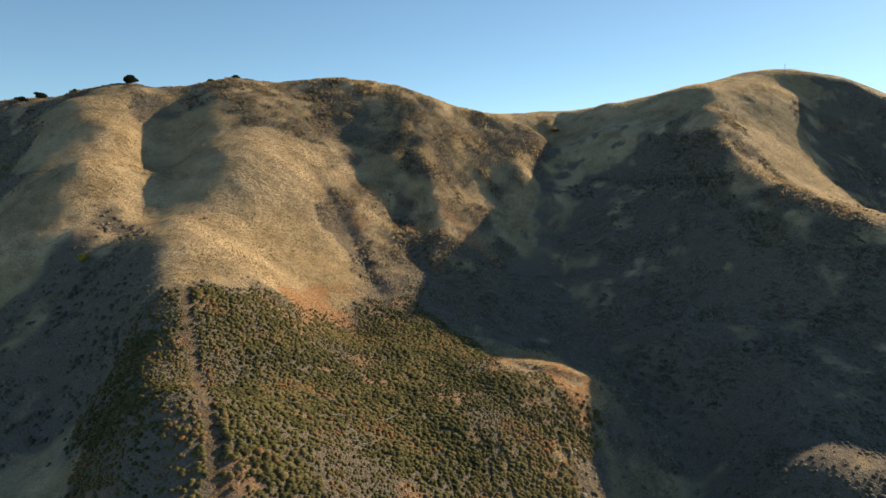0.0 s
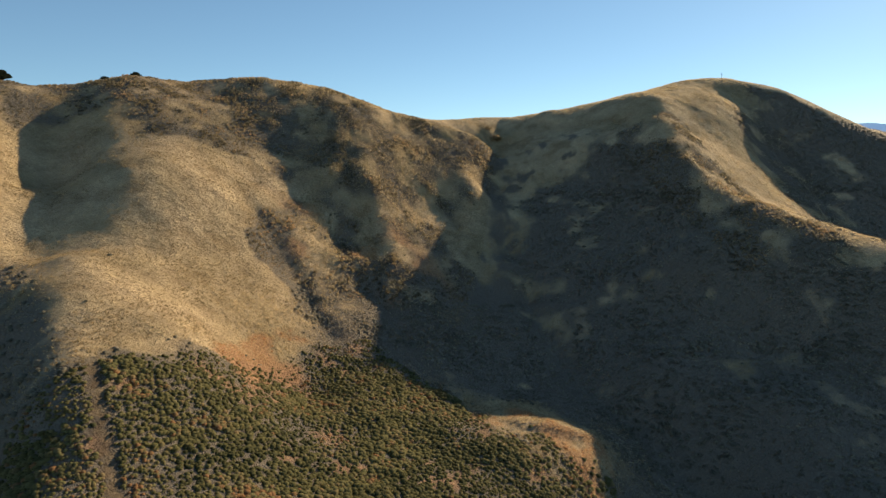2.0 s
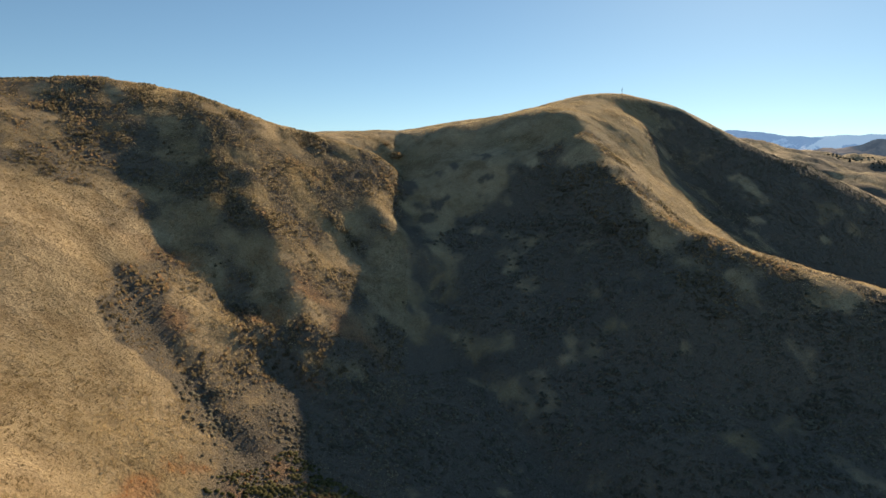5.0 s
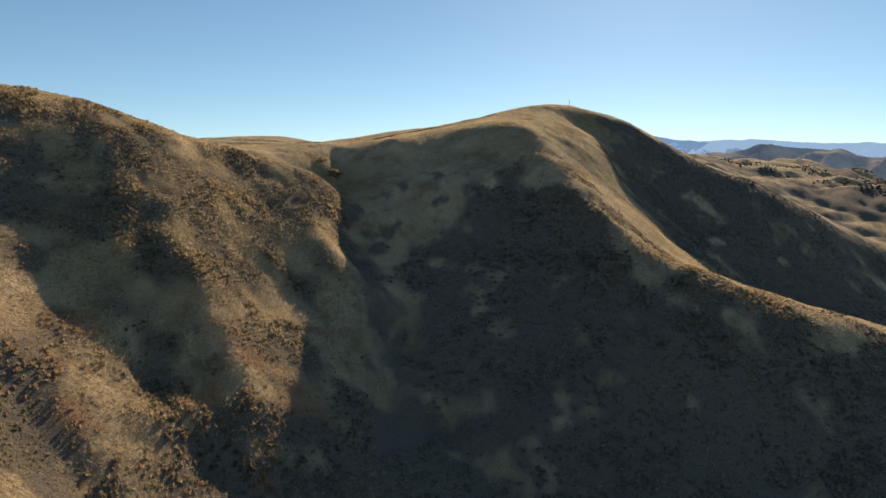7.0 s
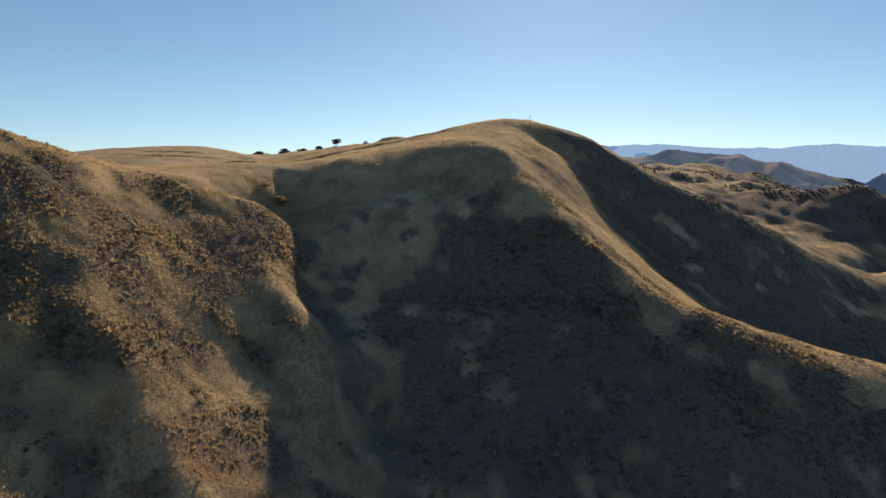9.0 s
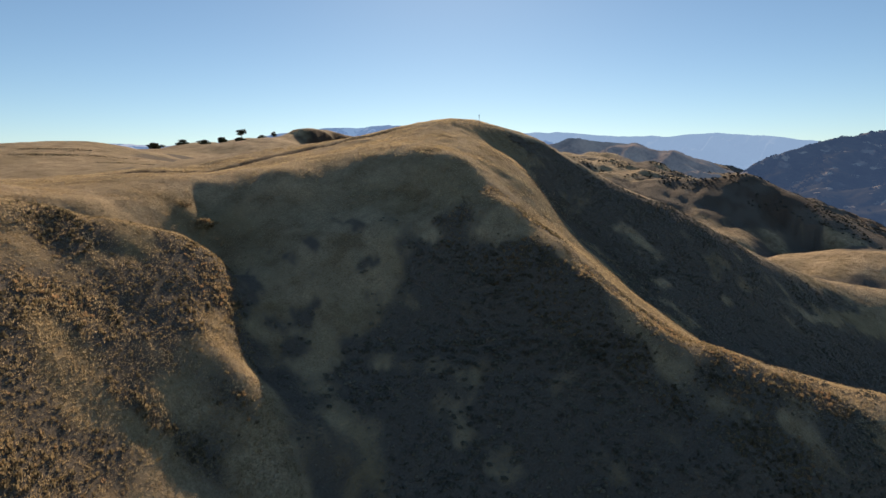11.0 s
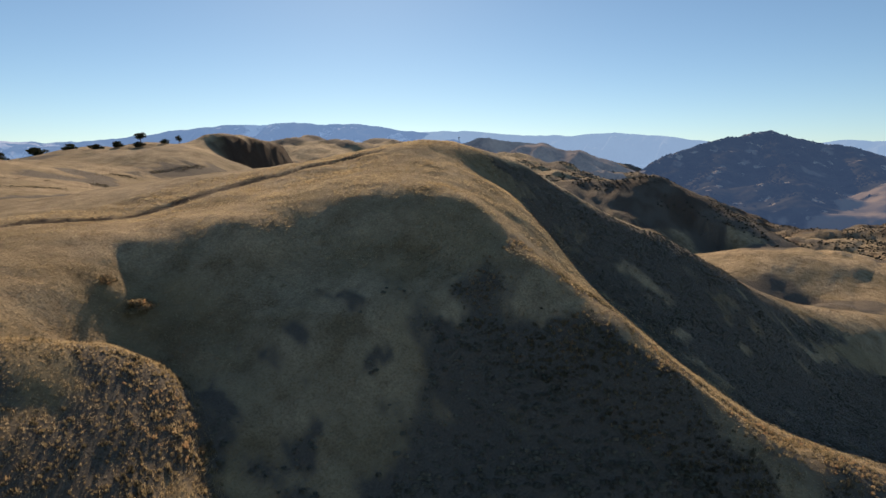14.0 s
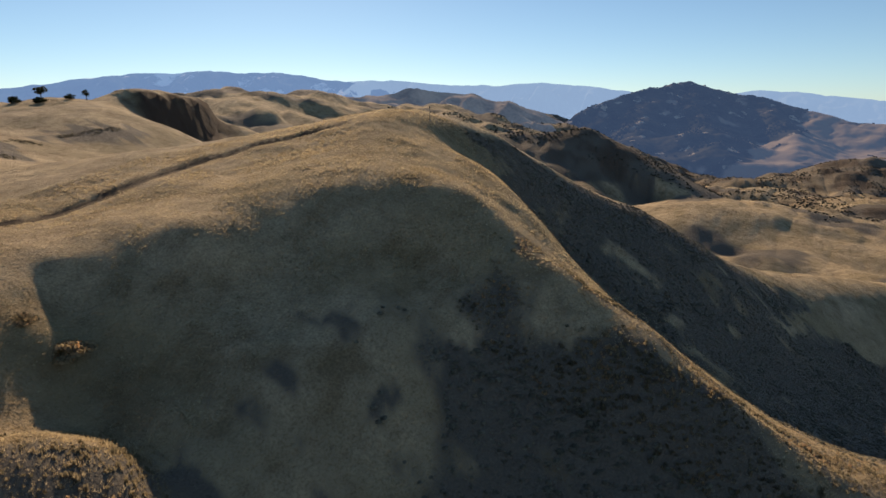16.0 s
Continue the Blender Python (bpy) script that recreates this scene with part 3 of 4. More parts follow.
M_FIELD = leaf_material("thick_dry_grass", [(0.0, (0.20, 0.155, 0.085)), (0.3, (0.31, 0.238, 0.13)), (0.55, (0.42, 0.325, 0.183)), (0.85, (0.54, 0.42, 0.24)), (0.9, (0.51, 0.39, 0.22)), (1.0, (0.48, 0.25, 0.11))], 0.52)
M_OAK = leaf_material("oak_leaves", [(0.0, (0.018, 0.026, 0.012)), (0.5, (0.035, 0.045, 0.020)), (1.0, (0.06, 0.07, 0.03))])
M_LIME = leaf_material("yellow_green_leaves", [(0.0, (0.14, 0.16, 0.03)), (1.0, (0.28, 0.28, 0.06))])
# Paler copy of the oak leaves, with distance haze painted into the colour.
M_FAR_OAK = leaf_material("haze_paled_oak_leaves", [(0.0, (0.06, 0.062, 0.048)), (0.5, (0.09, 0.09, 0.068)), (1.0, (0.13, 0.122, 0.088))])
M_BARK = plain("grey_bark", (0.05, 0.04, 0.03), (0.16, 0.13, 0.10), 6.0)
M_DEAD = plain("weathered_dead_wood", (0.17, 0.15, 0.125), (0.34, 0.31, 0.27), 8.0)
M_STEEL = plain("weathered_steel", (0.10, 0.095, 0.09), (0.20, 0.18, 0.16), 5.0, 0.6, 0.6)
M_DARK = plain("dark_plastic_box", (0.03, 0.03, 0.03), (0.06, 0.06, 0.06), 5.0, 0.6)
# Blue air haze is painted into these four as emission; no air is modelled.
M_RANGE = far_material("mountain_range_haze_glow", (0.02, 0.03, 0.03), (0.07, 0.08, 0.07), (0.62, 0.55, 0.44), 0.006, (0.19, 0.295, 0.46), 0.80, 0.6, 0.595)
M_RANGE_FAR = far_material("far_range_haze_glow", (0.04, 0.05, 0.05), (0.09, 0.10, 0.09), (0.3, 0.28, 0.24), 0.005, (0.30, 0.42, 0.56), 0.85)
M_HILLS = far_material("tan_hills_haze_glow", (0.08, 0.07, 0.05), (0.40, 0.31, 0.22), (0.46, 0.37, 0.26), 0.008, (0.17, 0.22, 0.30), 0.26)
M_PEAK = far_material("wooded_mountainside_haze_glow", (0.010, 0.014, 0.010), (0.06, 0.056, 0.038), (0.46, 0.37, 0.25), 0.012, (0.085, 0.135, 0.235), 0.40, 1.1, 0.615, (0.27, 0.21, 0.145))

# ---------------------------------------------------------------- ground
xs = graded(-165, 285, 1.4, -4600, 4700, 1.06)
ys = graded(80, 370, 1.4, -4600, 4700, 1.06)
gx, gy = np.meshgrid(xs, ys)
gz = height(gx, gy)
ground = new("ground", grid_mesh("ground", xs, ys, gz))
tagged(ground, "steep hills of dry golden grass with dark scrub and gullies", "ground", kind="structure")
ground.data.materials.append(M_GROUND)
cb, co, ce = cover(gx, gy)
att = ground.data.attributes.new("cover", "FLOAT_COLOR", "POINT")
att.data.foreach_set("color", np.stack([cb, co, ce, np.ones_like(cb)], -1).astype(np.float32).ravel())


def ridge_mesh(name, line, base, depth, rough, mat, label, seed):
    """A distant range: the crest follows the line, the flank falls towards the viewer."""
    p = np.array(line, float)
    run = np.concatenate([[0], np.cumsum(np.hypot(*np.diff(p[:, :2], axis=0).T))])
    u = np.linspace(0, run[-1], int(run[-1] / 14))
    cx, cy, cz = (np.interp(u, run, p[:, i]) for i in range(3))
    cz = cz + rough * fbm(u / 160, u * 0 + 3.7, seed, 5, 0.55)
    r = np.hypot(cx, cy)
    v = np.linspace(0, 1, 36)[:, None]
    z = base + (cz - base)[None] * (1 - v) ** 1.25
    z = z + np.sin(np.pi * np.clip(v, 0, 1)) * (cz - base)[None] * 0.22 * ridged(u[None] / 260 + 0.8 * v, v * 1.3 + 0 * u[None], seed + 5, 4, 0.55)
    k = 1 - v * depth / r[None]
    co = np.stack([cx[None] * k, cy[None] * k, z], -1)
    nv, nu = z.shape
    i = (np.arange(nv - 1)[:, None] * nu + np.arange(nu - 1)[None]).reshape(-1)
    me = bpy.data.meshes.new(name)
    me.from_pydata(co.reshape(-1, 3).tolist(), [], np.stack([i, i + nu, i + nu + 1, i + 1], 1).tolist())
    me.shade_smooth()
    me.materials.append(mat)
    return tagged(new(name, me), label, "mountain range", kind="structure")


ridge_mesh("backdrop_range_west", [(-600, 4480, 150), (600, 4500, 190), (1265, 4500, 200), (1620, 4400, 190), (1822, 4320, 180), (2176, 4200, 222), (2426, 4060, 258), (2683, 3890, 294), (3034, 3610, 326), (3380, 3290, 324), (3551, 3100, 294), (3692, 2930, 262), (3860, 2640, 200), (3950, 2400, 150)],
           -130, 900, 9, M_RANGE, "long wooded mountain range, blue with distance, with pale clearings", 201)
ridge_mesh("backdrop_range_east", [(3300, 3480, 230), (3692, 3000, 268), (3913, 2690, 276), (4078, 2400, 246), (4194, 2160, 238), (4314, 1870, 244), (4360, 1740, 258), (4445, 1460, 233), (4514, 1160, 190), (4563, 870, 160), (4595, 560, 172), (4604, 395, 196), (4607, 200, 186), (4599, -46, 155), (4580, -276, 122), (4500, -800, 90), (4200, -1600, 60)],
           -140, 700, 8, M_RANGE_FAR, "mountain range on the horizon, pale blue with painted haze", 231)
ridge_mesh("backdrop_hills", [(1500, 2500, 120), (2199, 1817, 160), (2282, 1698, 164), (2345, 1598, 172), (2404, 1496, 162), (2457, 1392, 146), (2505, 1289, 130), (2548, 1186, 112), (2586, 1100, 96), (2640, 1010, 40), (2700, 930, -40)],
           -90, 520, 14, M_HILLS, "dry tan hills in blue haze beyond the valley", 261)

# the wooded mountain across the valley
PEAK_CRESTS = [
    (0.42, 26, [(3100, 1400, -10), (3449, 1281, 32), (3586, 1164, 97), (3718, 1041, 152), (3846, 913, 195), (3964, 810, 222), (4076, 726, 235), (4139, 613, 206), (4199, 492, 173), (4204, 370, 150), (4157, 191, 93), (4052, 27, 55), (3995, -77, 22), (3900, -300, 0), (3800, -600, -10)]),
    (0.45, 20, [(4076, 726, 235), (3720, 640, 110), (3460, 560, 30), (3220, 500, -18), (3000, 470, -70)]),
    (0.45, 20, [(3846, 913, 195), (3560, 880, 80), (3280, 860, -5), (3000, 850, -60)]),
    (0.45, 18, [(4204, 370, 150), (3800, 250, 40), (3480, 180, -20), (3150, 150, -75)]),
    (0.5, 16, [(3200, 760, -35), (3200, 620, -22), (3210, 480, -18), (3190, 380, -40), (3150, 260, -75)]),
    (0.40, 18, [(4300, -500, 60), (4150, -650, 52), (4000, -820, 10)]),
]
px, py = np.linspace(2700, 4560, 205), np.linspace(-850, 1450, 240)
qx, qy = np.meshgrid(px, py)
wx, wy = qx + 70 * vnoise(qx / 260, qy / 260, 245), qy + 70 * vnoise(qx / 260, qy / 260, 246)
pz = np.full(qx.shape, -120.0)
for fall, soft, line in PEAK_CRESTS:
    d, z = crest_of(qx + 0.25 * (wx - qx), qy + 0.25 * (wy - qy), line)
    pz = np.logaddexp(pz / 9, (z - fall * (np.sqrt(d * d + soft * soft) - soft)) / 9) * 9
    pz = np.where(np.isfinite(pz), pz, -120)
lie = smooth(-125, 40, pz) * smooth(0, 90, crest_of(qx, qy, PEAK_CRESTS[0][2])[0])
pz = pz + lie * (26 * (np.abs(vnoise(wx / 210, wy / 210, 247)) - 0.4) + 14 * (np.abs(vnoise(wx / 90, wy / 90, 248)) - 0.4)) + 5 * fbm(qx / 60, qy / 60, 249, 3)
edge = smooth(0, 220, np.minimum.reduce([qx - 2700, 4560 - qx, qy + 850, 1450 - qy]))
pz = pz - 120 * (1 - edge)
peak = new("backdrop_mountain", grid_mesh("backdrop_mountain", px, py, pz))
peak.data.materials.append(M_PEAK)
bare = smooth(0.0, 0.35, 1.2 * smooth(330, 20, qy + 1.6 * pz) - 0.42 + 0.6 * fbm(qx / 110, qy / 110, 251, 4))
att = peak.data.attributes.new("bare", "FLOAT", "POINT")
att.data.foreach_set("value", bare.astype(np.float32).ravel())
tagged(peak, "dark wooded mountain with pale clearings across the valley", "mountain", kind="structure")


# ---------------------------------------------------------------- scrub and grass
def shrub_shape(rng, rings=3, sides=7, leaves=9):
    """A low rounded bush, about 1 m across: a lumpy crown with sprays standing out of it."""
    v, f = [], []
    for k in range(rings):
        a = k / rings * 1.35
        for s in range(sides):
            t = 2 * math.pi * (s + 0.5 * k) / sides
            r = 0.5 * math.cos(a * 0.95) * rng.uniform(0.78, 1.2)
            v.append((r * math.cos(t), r * math.sin(t), 0.56 * math.sin(a) * rng.uniform(0.85, 1.15) - (0.12 if k == 0 else 0)))
    v.append((rng.uniform(-0.08, 0.08), rng.uniform(-0.08, 0.08), 0.58))
    for k in range(rings - 1):
        for s in range(sides):
            a, b = k * sides + s, k * sides + (s + 1) % sides
            f += [(a, b, b + sides), (a, b + sides, a + sides)]
    for s in range(sides):
        f.append(((rings - 1) * sides + s, (rings - 1) * sides + (s + 1) % sides, rings * sides))
    for _ in range(leaves):
        t, a = rng.uniform(0, 2 * math.pi), math.asin(rng.uniform(0.1, 1))
        n = np.array([math.cos(a) * math.cos(t), math.cos(a) * math.sin(t), math.sin(a)])
        c = n * np.array([0.42, 0.42, 0.48])
        q = np.cross(n, [rng.uniform(-1, 1), rng.uniform(-1, 1), rng.uniform(-1, 1)])
        q = q / (np.linalg.norm(q) + 1e-6) * rng.uniform(0.09, 0.18)
        tip = c + n * rng.uniform(0.08, 0.2) + np.array([0, 0, 0.03])
        i = len(v)
        v += [tuple(c + q), tuple(c - q), tuple(tip)]
        f.append((i, i + 1, i + 2))
    return np.array(v), np.array(f)


def tuft_shape(rng, blades=6):
    """A spreading clump of dry grass, about 1 m wide."""
    v, f = [], []
    for b in range(blades):
        t = 2 * math.pi * b / blades + rng.uniform(-0.4, 0.4)
        d, q = np.array([math.cos(t), math.sin(t), 0]), np.array([-math.sin(t), math.cos(t), 0])
        i = len(v)
        c = d * rng.uniform(0.05, 0.42)
        w = rng.uniform(0.06, 0.13)
        v += [tuple(c + q * w - (0, 0, 0.1)), tuple(c - q * w - (0, 0, 0.1)), tuple(c + d * rng.uniform(0.05, 0.4) + q * rng.uniform(-0.2, 0.2) + (0, 0, rng.uniform(0.45, 1.0)))]
        f.append((i, i + 1, i + 2))
    return np.array(v), np.array(f)


def spray_shape(rng, blades=10):
    """A dense low bush of upright sprays, about 1 m wide, domed."""
    v, f = [], []
    for b in range(blades):
        t, q = rng.uniform(0, 2 * math.pi), math.sqrt((b + 0.5) / blades)
        d, side = np.array([math.cos(t), math.sin(t), 0]), np.array([-math.sin(t), math.cos(t), 0])
        c, w = d * 0.38 * q, rng.uniform(0.12, 0.21)
        top = c + d * rng.uniform(0.02, 0.16) + (0, 0, (1 - 0.55 * q * q) * rng.uniform(0.75, 1.1))
        i = len(v)
        v += [tuple(c + side * w * 0.7 - (0, 0, 0.1)), tuple(c - side * w * 0.7 - (0, 0, 0.1)), tuple(top - side * w * 0.55 - d * 0.05), tuple(top + side * w * 0.45)]
        f += [(i, i + 1, i + 2), (i, i + 2, i + 3)]
    return np.array(v), np.array(f)


def scatter(name, shapes, x, y, size, tall, tone, mat, label, category, rng, base_z=None):
    """One mesh of many plants on the ground."""
    z = height(x, y) if base_z is None else base_z
    pick, turn = rng.integers(0, len(shapes), len(x)), rng.uniform(0, 2 * np.pi, len(x))
    vs, fs, ts, base = [], [], [], 0
    for k, (v, f) in enumerate(shapes):
        i = np.where(pick == k)[0]
        c, s = np.cos(turn[i])[:, None], np.sin(turn[i])[:, None]
        X = (v[None, :, 0] * c - v[None, :, 1] * s) * size[i, None] + x[i, None]
        Y = (v[None, :, 0] * s + v[None, :, 1] * c) * size[i, None] + y[i, None]
        Z = v[None, :, 2] * tall[i, None] + z[i, None]
        vs.append(np.stack([X, Y, Z], -1).reshape(-1, 3))
        fs.append((f[None] + (base + np.arange(len(i)) * len(v))[:, None, None]).reshape(-1, 3))
        ts.append(np.repeat(tone[i], len(v)))
        base += len(i) * len(v)
    co, tri, tn = np.concatenate(vs), np.concatenate(fs), np.concatenate(ts)
    me = bpy.data.meshes.new(name)
    me.vertices.add(len(co))
    me.vertices.foreach_set("co", co.ravel())
    me.loops.add(tri.size)
    me.loops.foreach_set("vertex_index", tri.ravel().astype(np.int32))
    me.polygons.add(len(tri))
    me.polygons.foreach_set("loop_start", np.arange(0, tri.size, 3, dtype=np.int32))
    me.update(calc_edges=True)
    a = me.attributes.new("tone", "FLOAT", "POINT")
    a.data.foreach_set("value", tn.astype(np.float32))
    me.materials.append(mat)
    return tagged(new(name, me), label, category, kind="stuff")


rng = np.random.default_rng(7)
CLUMPS = [shrub_shape(random, 2, 6, 9) for _ in range(8)]
DOMES = [shrub_shape(random, 2, 5, 3) for _ in range(6)]
SPRAYS = [spray_shape(random) for _ in range(10)]


def sow(x0, x1, y0, y1, per_m2, pick, lo, hi):
    """Places in a stretch of the plan, kept with the chance that pick gives."""
    n = int((x1 - x0) * (y1 - y0) * per_m2)
    x, y = rng.uniform(x0, x1, n), rng.uniform(y0, y1, n)
    b, o, e = cover(x, y)
    k = rng.uniform(0, 1, n) < pick(b, o, e)
    x, y = x[k], y[k]
    size = rng.uniform(lo, hi, len(x)) * (0.8 + 0.35 * vnoise(x / 8, y / 8, 15))
    return x, y, size


def scrub(b, o, e):
    return smooth(0.12, 0.85, b) * (1 - e) * (1 - 0.8 * o)


def add_scrub(name, stretch, per_m2, lo, hi, mat, label, keep=None, flat=0.6, shapes=None):
    x, y, s = sow(*stretch, per_m2, scrub, lo, hi)
    if keep is not None:
        k = keep(x, y)
        x, y, s = x[k], y[k], s[k]
    k = rng.uniform(0, 1, len(x)) < smooth(60, 96, y + 12 * vnoise(x / 11, y / 11, 47))
    x, y, s = x[k], y[k], s[k]
    tone = np.clip(0.45 + 0.35 * fbm(x / 6, y / 6, 44, 2) + rng.normal(0, 0.2, len(x)), 0, 1)
    return scatter(name, shapes or CLUMPS, x, y, s, s * rng.uniform(0.7, 1.2, len(x)) * flat, tone, mat, label, "shrubs", rng)


def on_knoll(x, y):
    return (inside(x, y, KNOLL_SCRUB) + inside(x, y, TIP_SCRUB) > 0) | ((y < 110) & (x > -55) & (x < 40))


add_scrub("knoll_scrub", (-75, 45, 60, 185), 3.0, 0.75, 1.65, M_OLIVE, "dense olive green and brown scrub covering the knoll", on_knoll, 0.52)
add_scrub("bowl_scrub", (-62, 122, 70, 278), 0.85, 0.7, 1.6, M_GREEN, "dark green scrub in the shaded bowl and draw", lambda x, y: ~on_knoll(x, y) & ((y < 200 + 0.2 * x) | (x > 36 + 0.35 * np.maximum(y - 250, 0))) & ((x < 92) | (y < 184)), 0.44, DOMES)
add_scrub("slope_scrub", (-185, 60, 196, 335), 1.3, 0.7, 1.5, M_BROWN, "brown and grey scrub along the hilltop and ribs", lambda x, y: ~((y < 200 + 0.2 * x) & (x > -62)) & (x < 36 + 0.35 * (y - 250)), 0.5, SPRAYS)
add_scrub("west_scrub", (-185, -55, 70, 196), 0.30, 1.0, 2.0, M_GREEN, "dark scrub in the western gully", lambda x, y: ~on_knoll(x, y))
add_scrub("east_scrub", (96, 300, 120, 320), 0.8, 0.7, 1.5, M_DEEP, "dark scrub on the eastern slopes and spur", lambda x, y: (x > 124) | (y < 182), 0.38, DOMES)
add_scrub("spine_scrub", (90, 128, 176, 275), 2.2, 0.6, 1.2, M_BROWN, "low brown and grey-green scrub along the spur's crest", lambda x, y: (y > 182) & (x < 124), 0.5, SPRAYS)


def add_clumps(name, stretch, per_m2, lo, hi, label, keep=None, flat=0.32, shapes=None, mat=None):
    """Low rounded clumps of dry grass and weeds, thicker in patches."""
    x, y, s = sow(*stretch, per_m2, lambda b, o, e: (1 - 0.7 * smooth(0.65, 1.0, b)) * (1 - e), lo, hi)
    k = rng.uniform(0, 1, len(x)) < np.clip(0.85 + 0.3 * fbm(x / 5, y / 5, 46, 3), 0.45, 1)
    if keep is not None:
        k &= keep(x, y)
    x, y, s = x[k], y[k], s[k]
    b, o, e = cover(x, y)
    bushy = smooth(0.1, 0.5, b) * (shapes is None)
    s = s * (0.8 + 0.5 * bushy)
    tone = np.clip(0.56 + 0.25 * fbm(x / 6, y / 6, 45, 2) - 0.08 * smooth(0.15, 0.6, b) + rng.normal(0, 0.27, len(x)), 0, 0.84) + 0.16 * (o > 0.22)
    tone = np.where(o > 0.22, np.maximum(tone, 0.93), tone)
    return scatter(name, shapes or CLUMPS, x, y, s, s * flat * (1 + 0.6 * bushy) * rng.uniform(0.8, 1.3, len(x)), tone, mat or M_STRAW, label, "grass", rng)


def summit(x, y):
    return ((y > 285) | (x > 94)) & (x + y > 282) & (x < 175) & (inside(x, y, SADDLE) < 1)


BLADES = [tuft_shape(random, 6) for _ in range(12)]


def western(x, y):
    return (inside(x, y, SADDLE) < 1) & ((x < 37 + 0.42 * np.maximum(y - 256, 0) - 0.35 * np.maximum(250 - y, 0)) | (y > 296))


def spur(x, y):
    return (x < -34 + 0.25 * (y - 200)) & ((x < -40) | (y < 235))


add_clumps("west_spur_grass", (-150, 0, 120, 325), 3.0, 0.5, 1.05, "thick dry golden grass on the western spur", spur, 0.5, BLADES, M_FIELD)
add_clumps("rib_grass", (-80, 58, 142, 330), 5.0, 0.5, 1.05, "standing dry golden grass on the ribs of the western hill", lambda x, y: western(x, y) & ~spur(x, y) & ~on_knoll(x, y), 0.62, BLADES)
add_clumps("nose_grass", (-34, 58, 226, 304), 5.0, 0.5, 1.05, "standing golden and brown weeds on the nose above the draw", western, 0.52, BLADES)
add_clumps("spine_grass", (0, 185, 165, 360), 3.6, 0.5, 0.95, "standing dry straw grass on the summit and its spur", summit, 0.5, BLADES)
add_clumps("saddle_grass", (-8, 82, 290, 350), 4.0, 0.45, 0.8, "short pale golden grass on the saddle", lambda x, y: inside(x, y, SADDLE) > 0, 0.3, BLADES)
add_clumps("tip_weeds", (6, 48, 112, 160), 7.0, 0.5, 1.1, "orange and straw weeds on the tip of the knoll", lambda x, y: (x > 10) & (y > 112), 0.5, BLADES)


x, y = rng.uniform(60, 300, 30000), rng.uniform(480, 620, 30000)
k = np.zeros(len(x), bool)
for sx, sy, rx, ry in ((100, 520, 30, 5), (88, 541, 24, 5), (106, 490, 22, 4), (232, 565, 17, 5), (191, 558, 5, 12), (162, 518, 8, 10), (183, 557, 12, 3)):
    k |= np.hypot((x - sx) / rx, (y - sy) / ry) + 0.35 * fbm(x / 8, y / 8, 307, 3) < 0.9
x, y = x[k], y[k]
k = rng.uniform(0, 1, len(x)) < 0.6
x, y = x[k], y[k]
s = rng.uniform(0.7, 1.5, len(x))
scatter("dome_scrub", CLUMPS, x, y, s, s * 0.3, rng.uniform(0, 0.8, len(x)), M_BROWN, "low dark scrub in patches on the grassy hill behind the saddle", "shrubs", rng)
x, y = rng.uniform(600, 2950, 32000), rng.uniform(-600, 1100, 32000)
k = (fbm(x / 90, y / 90, 303, 4) > -0.12 + 0.55 * smooth(500, 1100, y - 0.1 * x) - 0.25 * rng.uniform(0, 1, len(x)) ** 2) & (x > 1350 - 0.9 * (300 - y).clip(0, 400))
x, y = x[k], y[k]
s = rng.uniform(2.5, 6.5, len(x))
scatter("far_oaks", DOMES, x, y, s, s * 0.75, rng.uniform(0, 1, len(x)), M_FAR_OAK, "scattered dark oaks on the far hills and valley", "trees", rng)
i, j = rng.integers(32, 174, 5200), rng.integers(24, 216, 5200)
k = (fbm(px[i] / 120, py[j] / 120, 305, 3) + 0.5 * smooth(60, 200, pz[j, i]) > -0.1) & (bare[j, i] < 0.6)
i, j = i[k], j[k]
s = rng.uniform(9, 17, len(i))
# The oaks share the mountain's material, painted haze glow included.
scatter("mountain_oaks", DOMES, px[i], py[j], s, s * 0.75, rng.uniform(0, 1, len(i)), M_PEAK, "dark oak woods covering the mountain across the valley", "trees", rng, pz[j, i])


# ---------------------------------------------------------------- trees, pole and small things
def part(name, v, f, mat, parent, label="", tone=None):
    me = bpy.data.meshes.new(name)
    me.from_pydata([tuple(p) for p in v], [], [tuple(int(i) for i in q) for q in f])
    if tone is not None:
        a = me.attributes.new("tone", "FLOAT", "POINT")
        a.data.foreach_set("value", np.asarray(tone, np.float32))
    me.materials.append(mat)
    ob = new(name, me)
    ob.parent = parent
    if label:
        tagged(ob, label)
    return ob


def limb(v, f, a, b, ra, rb, sides=6):
    """A tapered stick from a to b, added to v and f."""
    a, b = Vector(a), Vector(b)
    d = (b - a).normalized()
    u = d.orthogonal().normalized()
    w = d.cross(u)
    i = len(v)
    for c, r in ((a, ra), (b, rb)):
        for s in range(sides):
            t = 2 * math.pi * s / sides
            v.append(tuple(c + (u * math.cos(t) + w * math.sin(t)) * r))
    for s in range(sides):
        f.append((i + s, i + (s + 1) % sides, i + sides + (s + 1) % sides, i + sides + s))
    f.append(tuple(i + s for s in range(sides))[::-1])
    f.append(tuple(i + sides + s for s in range(sides)))


